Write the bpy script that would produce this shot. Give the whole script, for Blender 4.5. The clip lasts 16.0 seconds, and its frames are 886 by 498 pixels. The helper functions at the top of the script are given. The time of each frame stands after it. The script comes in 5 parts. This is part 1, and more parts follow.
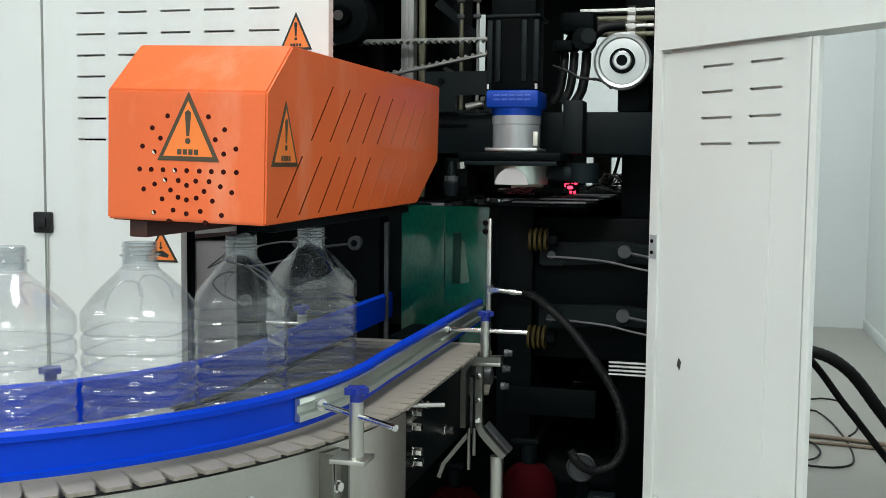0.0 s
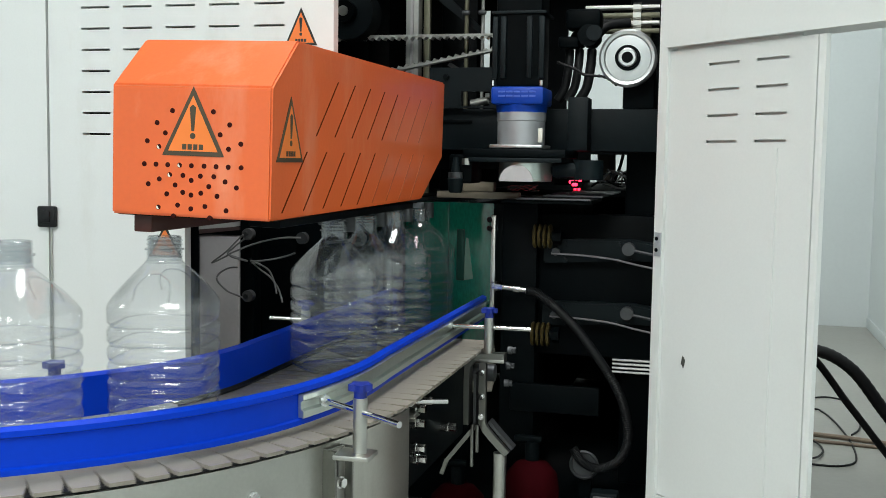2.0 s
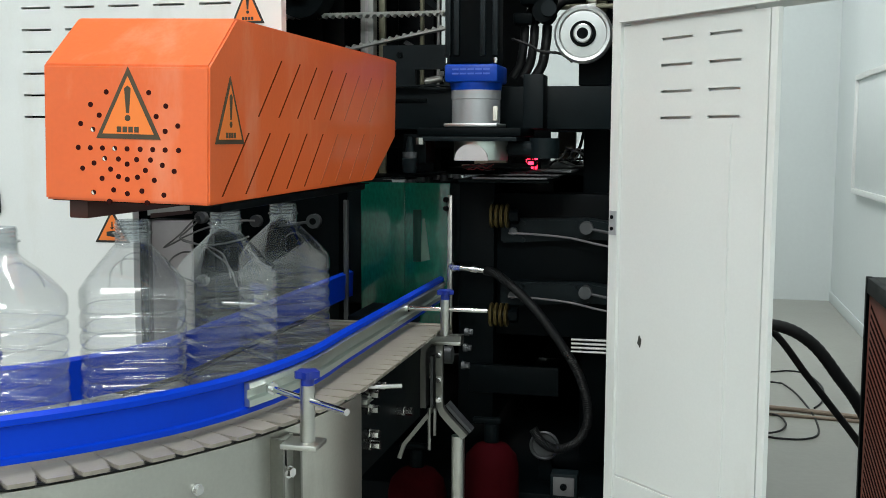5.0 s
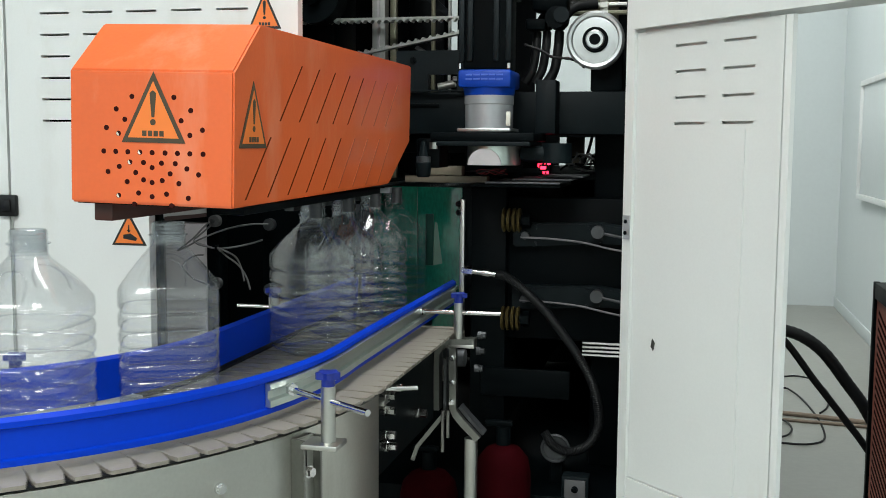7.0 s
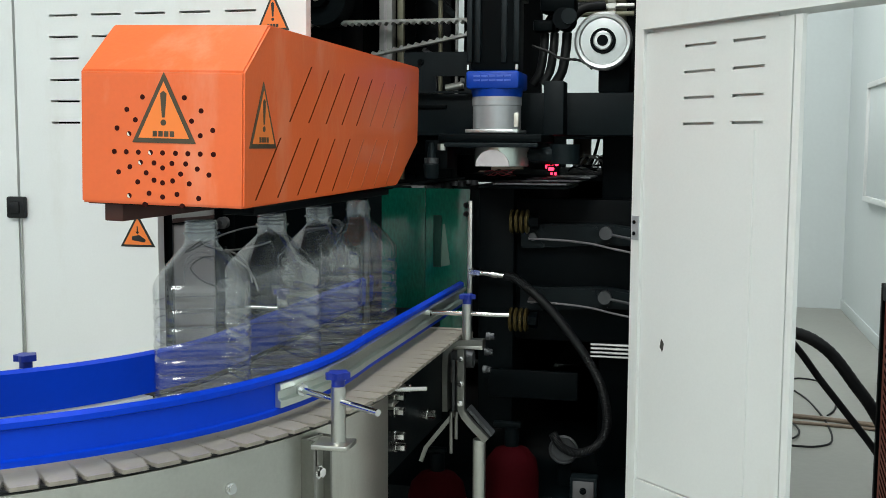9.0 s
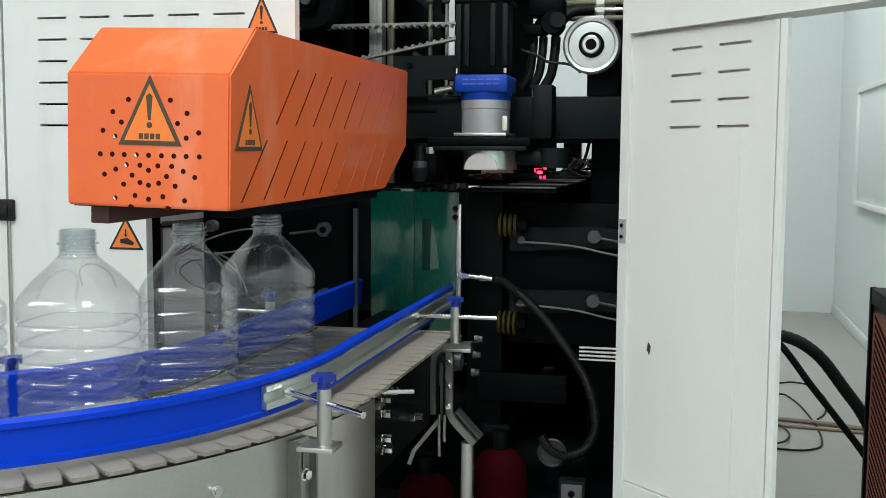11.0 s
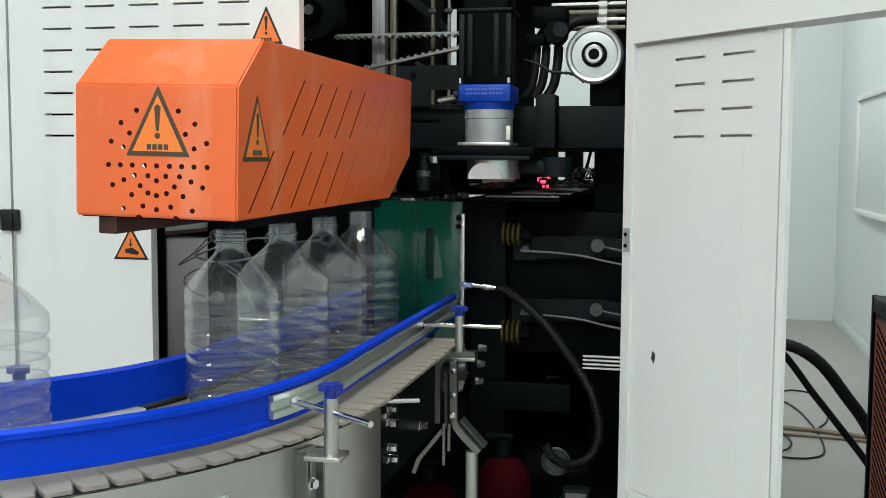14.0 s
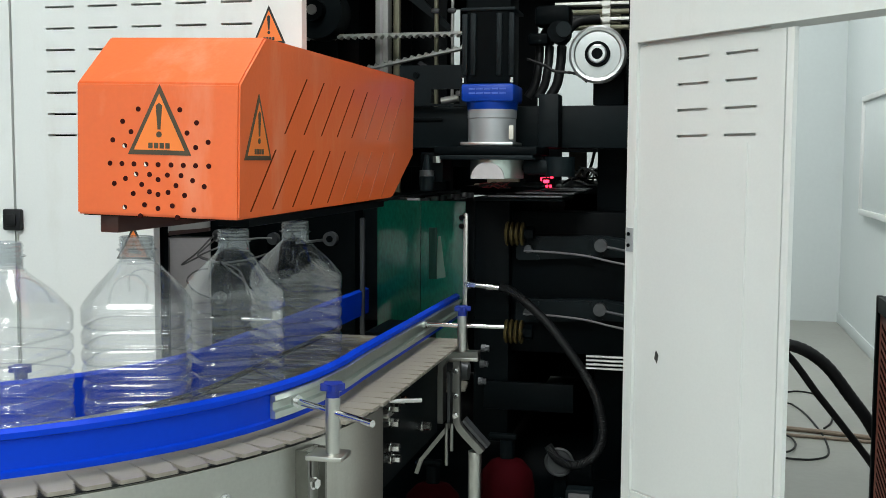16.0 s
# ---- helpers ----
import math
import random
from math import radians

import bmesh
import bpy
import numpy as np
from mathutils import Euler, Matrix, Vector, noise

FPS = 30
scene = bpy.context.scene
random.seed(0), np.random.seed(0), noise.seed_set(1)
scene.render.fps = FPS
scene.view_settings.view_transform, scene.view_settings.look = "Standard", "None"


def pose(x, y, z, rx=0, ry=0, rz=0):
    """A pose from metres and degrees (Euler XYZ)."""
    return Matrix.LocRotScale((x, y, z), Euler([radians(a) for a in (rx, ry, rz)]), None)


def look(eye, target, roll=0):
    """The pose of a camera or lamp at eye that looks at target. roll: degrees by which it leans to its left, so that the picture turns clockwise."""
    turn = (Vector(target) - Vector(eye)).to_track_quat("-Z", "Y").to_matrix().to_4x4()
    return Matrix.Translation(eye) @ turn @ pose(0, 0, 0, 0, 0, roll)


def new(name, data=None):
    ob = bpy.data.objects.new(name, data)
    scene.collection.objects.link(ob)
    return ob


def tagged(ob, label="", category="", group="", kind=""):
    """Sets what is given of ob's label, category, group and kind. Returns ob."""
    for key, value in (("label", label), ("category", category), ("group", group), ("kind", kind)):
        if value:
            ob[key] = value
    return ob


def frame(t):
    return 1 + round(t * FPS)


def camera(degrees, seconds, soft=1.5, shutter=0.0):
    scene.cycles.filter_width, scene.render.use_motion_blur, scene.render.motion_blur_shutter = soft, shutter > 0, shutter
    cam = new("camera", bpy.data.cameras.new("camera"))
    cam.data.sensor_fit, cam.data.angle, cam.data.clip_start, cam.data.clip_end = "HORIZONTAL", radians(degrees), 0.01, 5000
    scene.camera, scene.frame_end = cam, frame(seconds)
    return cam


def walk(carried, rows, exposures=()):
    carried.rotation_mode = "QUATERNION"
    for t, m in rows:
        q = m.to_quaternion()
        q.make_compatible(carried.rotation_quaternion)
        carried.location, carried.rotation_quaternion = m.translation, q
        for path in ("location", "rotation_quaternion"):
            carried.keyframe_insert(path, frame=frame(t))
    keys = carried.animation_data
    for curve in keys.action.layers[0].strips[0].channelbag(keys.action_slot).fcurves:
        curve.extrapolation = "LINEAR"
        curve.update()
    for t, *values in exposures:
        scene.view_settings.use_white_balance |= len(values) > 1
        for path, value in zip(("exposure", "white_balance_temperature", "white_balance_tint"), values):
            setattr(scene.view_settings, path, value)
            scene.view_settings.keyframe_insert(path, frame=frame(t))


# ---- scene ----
cam = camera(45.6, 16.0, soft=0.7, shutter=0.5)
PATH = [
    (0, (0.021, -0.003, 1.376), (-0.478, 1.927, 1.218), 0.6),
    (0.5, (0.02, -0.001, 1.378), (-0.479, 1.929, 1.219), 0.7),
    (1, (0.019, 0.0, 1.378), (-0.485, 1.928, 1.217), 0.8),
    (1.5, (0.017, -0.002, 1.378), (-0.486, 1.927, 1.215), 0.9),
    (2, (0.018, -0.001, 1.376), (-0.486, 1.927, 1.211), 0.9),
    (2.5, (0.021, 0.003, 1.378), (-0.483, 1.931, 1.212), 0.7),
    (3, (0.028, 0.014, 1.384), (-0.466, 1.945, 1.219), 0.5),
    (3.5, (0.029, 0.02, 1.381), (-0.452, 1.953, 1.205), 0.3),
    (4, (0.036, 0.031, 1.374), (-0.429, 1.966, 1.177), 0.0),
    (4.2, (0.038, 0.042, 1.377), (-0.408, 1.981, 1.174), 0.2),
    (6.5, (0.024, 0.022, 1.377), (-0.422, 1.961, 1.173), 0.3),
    (7, (0.019, 0.016, 1.377), (-0.431, 1.955, 1.182), 0.4),
    (7.5, (0.018, 0.015, 1.375), (-0.439, 1.953, 1.184), 0.4),
    (8, (0.011, 0.016, 1.374), (-0.449, 1.953, 1.183), 0.3),
    (10.5, (0.021, 0.01, 1.371), (-0.434, 1.949, 1.188), 0.4),
    (11, (0.023, 0.013, 1.371), (-0.424, 1.954, 1.19), 0.4),
    (11.5, (0.021, 0.009, 1.372), (-0.426, 1.951, 1.196), 0.3),
    (12, (0.024, 0.004, 1.373), (-0.418, 1.947, 1.199), 0.4),
    (12.5, (0.023, 0.003, 1.373), (-0.416, 1.946, 1.202), 0.3),
    (13, (0.018, 0.006, 1.373), (-0.423, 1.949, 1.202), 0.3),
    (13.5, (0.017, 0.005, 1.374), (-0.427, 1.948, 1.209), 0.3),
    (14, (0.016, 0.005, 1.373), (-0.431, 1.947, 1.208), 0.3),
    (14.5, (0.017, 0.006, 1.373), (-0.435, 1.947, 1.211), 0.3),
    (15, (0.016, 0.008, 1.372), (-0.437, 1.95, 1.209), 0.4),
    (15.5, (0.015, 0.008, 1.37), (-0.44, 1.949, 1.206), 0.4),
    (16, (0.018, 0.009, 1.37), (-0.437, 1.95, 1.207), 0.3),
]
walk(cam, [(t, look(eye, aim, roll)) for t, eye, aim, roll in PATH])

# ---- world and lights ----
world = bpy.data.worlds.new("hall_air")
scene.world = world
world.use_nodes = True
world.node_tree.nodes["Background"].inputs[0].default_value = (0.75, 0.85, 0.9, 1)
world.node_tree.nodes["Background"].inputs[1].default_value = 0.004
scene.view_settings.exposure = 0.0
scene.cycles.transparent_max_bounces = 40
LAMP_POWER = 49.5
LAMP_LONG, LAMP_DEEP = 1.4, 1.0
LAMP_PLACES = [(-0.45, -2.6, 1.75), (-0.45, -1.3, 0.85), (-3.3, -2.6, 1.1), (-0.4, 2.0, 1.0), (-3.3, 4.4, 0.9), (-0.4, 5.2, 0.74), (-0.4, 8.0, 0.72)]


# ---- materials ----
def shader(name, color, rough=0.5, metal=0.0, vary=0.12, scale=6.0, fine=90.0, bump=0.02, spec=0.5, coat=0.0, per_piece=0.0, stain_or_sheen=None):
    """Principled surface with variation at two scales and a fine relief."""
    m = bpy.data.materials.new(name)
    m.use_nodes = True
    nt = m.node_tree
    b = nt.nodes["Principled BSDF"]
    co = nt.nodes.new("ShaderNodeTexCoord")
    n1, n2 = nt.nodes.new("ShaderNodeTexNoise"), nt.nodes.new("ShaderNodeTexNoise")
    n1.inputs["Scale"].default_value, n1.inputs["Detail"].default_value = scale, 5
    n2.inputs["Scale"].default_value, n2.inputs["Detail"].default_value = fine, 3
    for n in (n1, n2):
        nt.links.new(co.outputs["Object"], n.inputs["Vector"])
    add = nt.nodes.new("ShaderNodeMath")
    add.operation = "MULTIPLY_ADD"
    nt.links.new(n2.outputs["Fac"], add.inputs[0])
    add.inputs[1].default_value = 0.35
    nt.links.new(n1.outputs["Fac"], add.inputs[2])
    last = add
    if per_piece:
        info = nt.nodes.new("ShaderNodeObjectInfo")
        more = nt.nodes.new("ShaderNodeMath")
        more.operation = "MULTIPLY_ADD"
        nt.links.new(info.outputs["Random"], more.inputs[0])
        more.inputs[1].default_value = per_piece
        nt.links.new(add.outputs[0], more.inputs[2])
        last = more
    ramp = nt.nodes.new("ShaderNodeMapRange")
    ramp.inputs["From Min"].default_value, ramp.inputs["From Max"].default_value = 0.35, 1.0 + per_piece
    ramp.inputs["To Min"].default_value, ramp.inputs["To Max"].default_value = 1 - vary, 1 + vary
    nt.links.new(last.outputs[0], ramp.inputs["Value"])
    mul = nt.nodes.new("ShaderNodeVectorMath")
    mul.operation = "SCALE"
    mul.inputs[0].default_value = color
    nt.links.new(ramp.outputs[0], mul.inputs["Scale"])
    tint = mul.outputs[0]
    if stain_or_sheen:
        s_color, s_amount, s_stretch, s_scale = stain_or_sheen
        mp, n3 = nt.nodes.new("ShaderNodeMapping"), nt.nodes.new("ShaderNodeTexNoise")
        mp.inputs["Scale"].default_value = s_stretch
        n3.inputs["Scale"].default_value, n3.inputs["Detail"].default_value, n3.inputs["Roughness"].default_value = s_scale, 6, 0.65
        nt.links.new(co.outputs["Object"], mp.inputs["Vector"])
        nt.links.new(mp.outputs[0], n3.inputs["Vector"])
        cut = nt.nodes.new("ShaderNodeMapRange")
        cut.inputs["From Min"].default_value, cut.inputs["From Max"].default_value = 0.56, 0.78
        cut.inputs["To Min"].default_value, cut.inputs["To Max"].default_value = 0.0, s_amount
        nt.links.new(n3.outputs["Fac"], cut.inputs["Value"])
        mx = nt.nodes.new("ShaderNodeMix")
        mx.data_type = "RGBA"
        nt.links.new(cut.outputs[0], mx.inputs["Factor"])
        nt.links.new(tint, mx.inputs["A"])
        mx.inputs["B"].default_value = (*s_color, 1)
        tint = mx.outputs["Result"]
    nt.links.new(tint, b.inputs["Base Color"])
    rr = nt.nodes.new("ShaderNodeMapRange")
    rr.inputs["To Min"].default_value, rr.inputs["To Max"].default_value = max(0.02, rough - 0.1), min(1, rough + 0.1)
    nt.links.new(n1.outputs["Fac"], rr.inputs["Value"])
    nt.links.new(rr.outputs[0], b.inputs["Roughness"])
    b.inputs["Metallic"].default_value = metal
    b.inputs["Specular IOR Level"].default_value = spec
    b.inputs["Coat Weight"].default_value = coat
    if bump:
        bp = nt.nodes.new("ShaderNodeBump")
        bp.inputs["Strength"].default_value, bp.inputs["Distance"].default_value = bump * 5, 0.002
        nt.links.new(n2.outputs["Fac"], bp.inputs["Height"])
        nt.links.new(bp.outputs[0], b.inputs["Normal"])
    return m


def glow(name, color, strength):
    m = bpy.data.materials.new(name)
    m.use_nodes = True
    b = m.node_tree.nodes["Principled BSDF"]
    b.inputs["Base Color"].default_value = (*color, 1)
    b.inputs["Emission Color"].default_value = (*color, 1)
    b.inputs["Emission Strength"].default_value = strength
    return m


def clear(name, tint, haze, rough=0.06, gloss=0.05, haze_color=(0.8, 0.84, 0.86)):
    """Thin clear plastic: light goes straight through, with gloss by Fresnel and a little haze."""
    m = bpy.data.materials.new(name)
    m.use_nodes = True
    nt = m.node_tree
    nt.nodes.remove(nt.nodes["Principled BSDF"])
    out = nt.nodes["Material Output"]
    tr, gl, df = (nt.nodes.new(k) for k in ("ShaderNodeBsdfTransparent", "ShaderNodeBsdfGlossy", "ShaderNodeBsdfTranslucent"))
    d2 = nt.nodes.new("ShaderNodeBsdfDiffuse")
    tr.inputs[0].default_value = (*tint, 1)
    gl.inputs["Roughness"].default_value = rough
    df.inputs[0].default_value = d2.inputs[0].default_value = (*haze_color, 1)
    both = nt.nodes.new("ShaderNodeMixShader")
    nt.links.new(df.outputs[0], both.inputs[1])
    nt.links.new(d2.outputs[0], both.inputs[2])
    mh = nt.nodes.new("ShaderNodeMixShader")
    noise_tex = nt.nodes.new("ShaderNodeTexNoise")
    noise_tex.inputs["Scale"].default_value = 22
    rng = nt.nodes.new("ShaderNodeMapRange")
    rng.inputs["To Min"].default_value, rng.inputs["To Max"].default_value = haze * 0.5, haze * 1.5
    nt.links.new(noise_tex.outputs["Fac"], rng.inputs["Value"])
    nt.links.new(rng.outputs[0], mh.inputs[0])
    nt.links.new(tr.outputs[0], mh.inputs[1])
    nt.links.new(both.outputs[0], mh.inputs[2])
    lw, pw, ml = nt.nodes.new("ShaderNodeLayerWeight"), nt.nodes.new("ShaderNodeMath"), nt.nodes.new("ShaderNodeMath")
    lw.inputs["Blend"].default_value = 0.5
    pw.operation, pw.inputs[1].default_value = "POWER", 3.2
    nt.links.new(lw.outputs["Facing"], pw.inputs[0])
    ml.operation, ml.inputs[1].default_value, ml.inputs[2].default_value = "MULTIPLY_ADD", 0.6, gloss
    nt.links.new(pw.outputs[0], ml.inputs[0])
    mg = nt.nodes.new("ShaderNodeMixShader")
    nt.links.new(ml.outputs[0], mg.inputs[0])
    nt.links.new(mh.outputs[0], mg.inputs[1])
    nt.links.new(gl.outputs[0], mg.inputs[2])
    nt.links.new(mg.outputs[0], out.inputs["Surface"])
    return m


WHITE = shader("white_powder_coat", (0.74, 0.765, 0.755), 0.42, vary=0.05, scale=2.5, fine=220, bump=0.012, stain_or_sheen=((0.5, 0.47, 0.38), 0.35, (1, 1, 0.35), 5.0))
# WHITE toned down for the weaker light on the door, with yellowish stains.
DIMWHITE = shader("dimmed_stained_white_coat", (0.7, 0.725, 0.71), 0.4, vary=0.05, scale=2.2, fine=220, bump=0.012, stain_or_sheen=((0.5, 0.46, 0.36), 0.5, (1, 1, 0.3), 4.0))
WALL = shader("white_wall_panel", (0.64, 0.69, 0.69), 0.6, vary=0.06, scale=0.8, fine=30, bump=0.02)
CEIL = shader("ceiling_sheet", (0.6, 0.62, 0.62), 0.7, vary=0.06, scale=1, fine=20)
FLOOR = shader("grey_epoxy_floor", (0.31, 0.315, 0.285), 0.4, vary=0.16, scale=1.6, fine=30, bump=0.02, stain_or_sheen=((0.25, 0.22, 0.18), 0.5, (1, 1, 1), 2.2))
ORANGE = shader("orange_powder_coat", (0.74, 0.13, 0.03), 0.33, coat=0.12, vary=0.08, scale=4, fine=160, bump=0.015, stain_or_sheen=((0.8, 0.33, 0.2), 0.55, (1.0, 1.0, 0.3), 9.0))
CHIP = shader("bare_scuffed_metal", (0.05, 0.05, 0.045), 0.6, vary=0.5, fine=400)
# Colour of the shade inside openings, laid on discs and stripes.
DARKHOLE = shader("opening_shade", (0.035, 0.006, 0.005), 0.8, vary=0.1, spec=0.08)
# Black paint and cast iron, deepened so the machine's inner shade sits in them.
BLACK = shader("deepened_black_paint", (0.0015, 0.0032, 0.004), 0.5, vary=0.4, scale=5, fine=60, spec=0.06)
CHARCOAL = shader("charcoal_cast_iron", (0.005, 0.0095, 0.0115), 0.5, vary=0.35, scale=7, fine=70, bump=0.03, spec=0.14)
GREYPAINT = shader("grey_steel_paint", (0.2, 0.19, 0.2), 0.55, vary=0.15, scale=3)
OLIVE = shader("aged_profile", (0.24, 0.235, 0.16), 0.5, metal=0.2, vary=0.2)
ZINC = shader("zinc_grey_profile", (0.46, 0.47, 0.45), 0.5, metal=0.2, vary=0.15)
BLUE = shader("blue_guide_plastic", (0.0003, 0.042, 0.54), 0.42, vary=0.08, scale=5, fine=120, bump=0.01, spec=0.13)
BLUECAST = shader("blue_gearbox_paint", (0.002, 0.045, 0.36), 0.4, vary=0.1, spec=0.25)
NAVY = shader("blue_knob_plastic", (0.005, 0.022, 0.25), 0.4, vary=0.1)
STEEL = shader("brushed_stainless", (0.5, 0.5, 0.47), 0.34, metal=1.0, vary=0.08, scale=3, fine=300, bump=0.02)
# The vertical streaks paint mirror reflections into the steel's colour.
SKIRT = shader("satin_stainless_sheet", (0.5, 0.5, 0.46), 0.31, metal=0.9, vary=0.14, scale=3, fine=200, bump=0.005, stain_or_sheen=((0.22, 0.21, 0.18), 0.5, (1, 1, 0.2), 8.0))
ALU = shader("anodised_aluminium", (0.54, 0.61, 0.57), 0.32, metal=0.85, vary=0.08, scale=8)
CAST = shader("light_grey_gearbox", (0.42, 0.44, 0.46), 0.42, metal=0.4, vary=0.08)
PULLEY = shader("machined_aluminium", (0.56, 0.58, 0.58), 0.3, metal=0.8, vary=0.08, scale=10)
CHROME = shader("chrome", (0.75, 0.75, 0.75), 0.16, metal=1.0, vary=0.04, bump=0)
SLAT = shader("grey_acetal_slat", (0.265, 0.243, 0.205), 0.38, vary=0.12, scale=14, fine=140, bump=0.02, per_piece=0.25, stain_or_sheen=((0.12, 0.1, 0.08), 0.6, (1, 1, 1), 26.0))
WEAR = shader("white_wear_strip", (0.62, 0.68, 0.66), 0.4, vary=0.06)
RUBBER = shader("black_rubber", (0.008, 0.009, 0.01), 0.5, vary=0.2, fine=200, bump=0.04, spec=0.3)
GOLD = shader("gold_spring_lacquer", (0.09, 0.066, 0.02), 0.45, metal=0.3, vary=0.2)
RED = shader("red_enamel", (0.022, 0.0008, 0.002), 0.8, vary=0.35, spec=0.03)
GRILLE = shader("copper_brown_paint", (0.6, 0.2, 0.14), 0.5, vary=0.15)
YELLOW = shader("orange_sticker", (0.82, 0.2, 0.03), 0.4, vary=0.05)
INK = shader("black_print", (0.01, 0.01, 0.01), 0.5, vary=0.1)
BROWNINK = shader("olive_print", (0.055, 0.04, 0.02), 0.45, vary=0.15)
WHITEDOME = shader("white_nylon", (0.72, 0.7, 0.62), 0.5, vary=0.06)
REDGLEAM = shader("red_lamp_reflection", (0.16, 0.01, 0.015), 0.5, vary=0.1)
PALEBLUE = shader("pale_blue_print", (0.05, 0.12, 0.55), 0.5, vary=0.1)
# Dark channel colour with the guard's orange reflection mixed in.
MAROON = shader("dark_with_orange_reflection", (0.06, 0.014, 0.008), 0.5, vary=0.15)
PATCH = shader("worn_green_grey_film", (0.07, 0.13, 0.1), 0.5, vary=0.2)
BOTTLEGREEN = shader("dark_green_plate", (0.004, 0.03, 0.022), 0.45, vary=0.2, spec=0.2)
PALEGREY = shader("pale_grey_paint", (0.6, 0.58, 0.59), 0.5, vary=0.12, scale=3)
# Darker version of STEEL for flanges, struts and studs.
DARKSTEEL = shader("dark_stainless", (0.24, 0.24, 0.225), 0.36, metal=1.0, vary=0.2, scale=5, fine=200, bump=0.02)
IRONGREY = shader("iron_grey_paint", (0.11, 0.11, 0.115), 0.5, vary=0.2)
ROSEWOOD = shader("brown_rubber_strip", (0.12, 0.075, 0.07), 0.6, vary=0.2)
AIRLINE = shader("grey_air_line", (0.2, 0.2, 0.2), 0.45, vary=0.1)
DULL = shader("dull_steel", (0.075, 0.08, 0.085), 0.45, metal=0.5, vary=0.15)
# Slot colours: FARSLOT is lightened for reflected light, SLOT darkened for shadow.
FARSLOT = shader("lightened_far_slot", (0.42, 0.085, 0.025), 0.45, vary=0.15)
SLOT = shader("slot_shadow", (0.13, 0.022, 0.006), 0.8, vary=0.15, spec=0.1)
BEIGE = shader("beige_plate", (0.32, 0.27, 0.2), 0.5, vary=0.15)
TAN = shader("dusty_tan_rubber", (0.26, 0.2, 0.15), 0.6, vary=0.2)
BELT = shader("white_timing_belt", (0.68, 0.7, 0.66), 0.6, vary=0.15, fine=200)
# Thicker plastic; the ribs' bright and dark light lines sit in its haze.
PET_THICK = clear("thick_pet_edge_lines", (0.88, 0.9, 0.91), 0.15, rough=0.085, gloss=0.13, haze_color=(0.72, 0.78, 0.82))
PET_NECK = clear("hazy_neck_pet", (0.84, 0.86, 0.87), 0.14, rough=0.06, gloss=0.1, haze_color=(0.7, 0.75, 0.77))
PET = clear("clear_pet", (0.982, 0.988, 0.99), 0.055, rough=0.075, gloss=0.085, haze_color=(0.58, 0.65, 0.7))
GREEN = clear("green_acrylic", (0.02, 0.24, 0.17), 0.6, rough=0.12, haze_color=(0.01, 0.26, 0.17))
LED = glow("red_led", (1.0, 0.03, 0.08), 3.5)
TUBE = glow("lit_lamp_diffuser", (0.95, 1.0, 1.0), 5.0)


# ---- mesh tools ----
def box(bm, lo, hi, bevel=0.0):
    cen = [(a + b) / 2 for a, b in zip(lo, hi)]
    dim = [abs(b - a) for a, b in zip(lo, hi)]
    got = bmesh.ops.create_cube(bm, size=1, matrix=Matrix.Translation(cen) @ Matrix.Diagonal((*dim, 1)))["verts"]
    if bevel:
        edges = list({e for v in got for e in v.link_edges})
        bmesh.ops.bevel(bm, geom=edges, offset=bevel, segments=2, affect="EDGES", profile=0.5)
    return bm


def cyl(bm, a, b, r, seg=20, r2=None):
    a, b = Vector(a), Vector(b)
    d = b - a
    m = Matrix.Translation((a + b) / 2) @ d.to_track_quat("Z", "Y").to_matrix().to_4x4()
    bmesh.ops.create_cone(bm, cap_ends=True, segments=seg, radius1=r, radius2=r if r2 is None else r2, depth=d.length, matrix=m)
    return bm


def prism(bm, pts, place):
    """A plate from an outline: place(u, v, side) gives the point of side 0 or 1."""
    a = [bm.verts.new(place(u, v, 0)) for u, v in pts]
    b = [bm.verts.new(place(u, v, 1)) for u, v in pts]
    bm.faces.new(a), bm.faces.new(b[::-1])
    n = len(pts)
    for i in range(n):
        bm.faces.new((a[i], b[i], b[(i + 1) % n], a[(i + 1) % n]))
    bmesh.ops.recalc_face_normals(bm, faces=bm.faces[:])
    return bm


def tube(bm, pts, r, seg=12, rings=0.0, smooth=6):
    """A hose along points, smoothed; rings: depth of its corrugation."""
    P = [Vector(p) for p in pts]
    line = []
    for i in range(len(P) - 1):
        p0, p1, p2, p3 = P[max(i - 1, 0)], P[i], P[i + 1], P[min(i + 2, len(P) - 1)]
        for k in range(smooth):
            t = k / smooth
            line.append(0.5 * (2 * p1 + (p2 - p0) * t + (2 * p0 - 5 * p1 + 4 * p2 - p3) * t * t + (3 * p1 - p0 - 3 * p2 + p3) * t ** 3))
    line.append(P[-1])
    last = None
    up = Vector((0.13, 0.21, 0.97))
    for i, p in enumerate(line):
        d = (line[min(i + 1, len(line) - 1)] - line[max(i - 1, 0)]).normalized()
        x = d.cross(up).normalized()
        y = d.cross(x)
        rr = r + (rings if i % 2 else 0)
        ring = [bm.verts.new(p + (x * math.cos(a) + y * math.sin(a)) * rr) for a in (2 * math.pi * k / seg for k in range(seg))]
        if last:
            for k in range(seg):
                bm.faces.new((last[k], ring[k], ring[(k + 1) % seg], last[(k + 1) % seg]))
        else:
            bm.faces.new(ring[::-1])
        last = ring
    bm.faces.new(last)
    bmesh.ops.recalc_face_normals(bm, faces=bm.faces[:])
    return bm


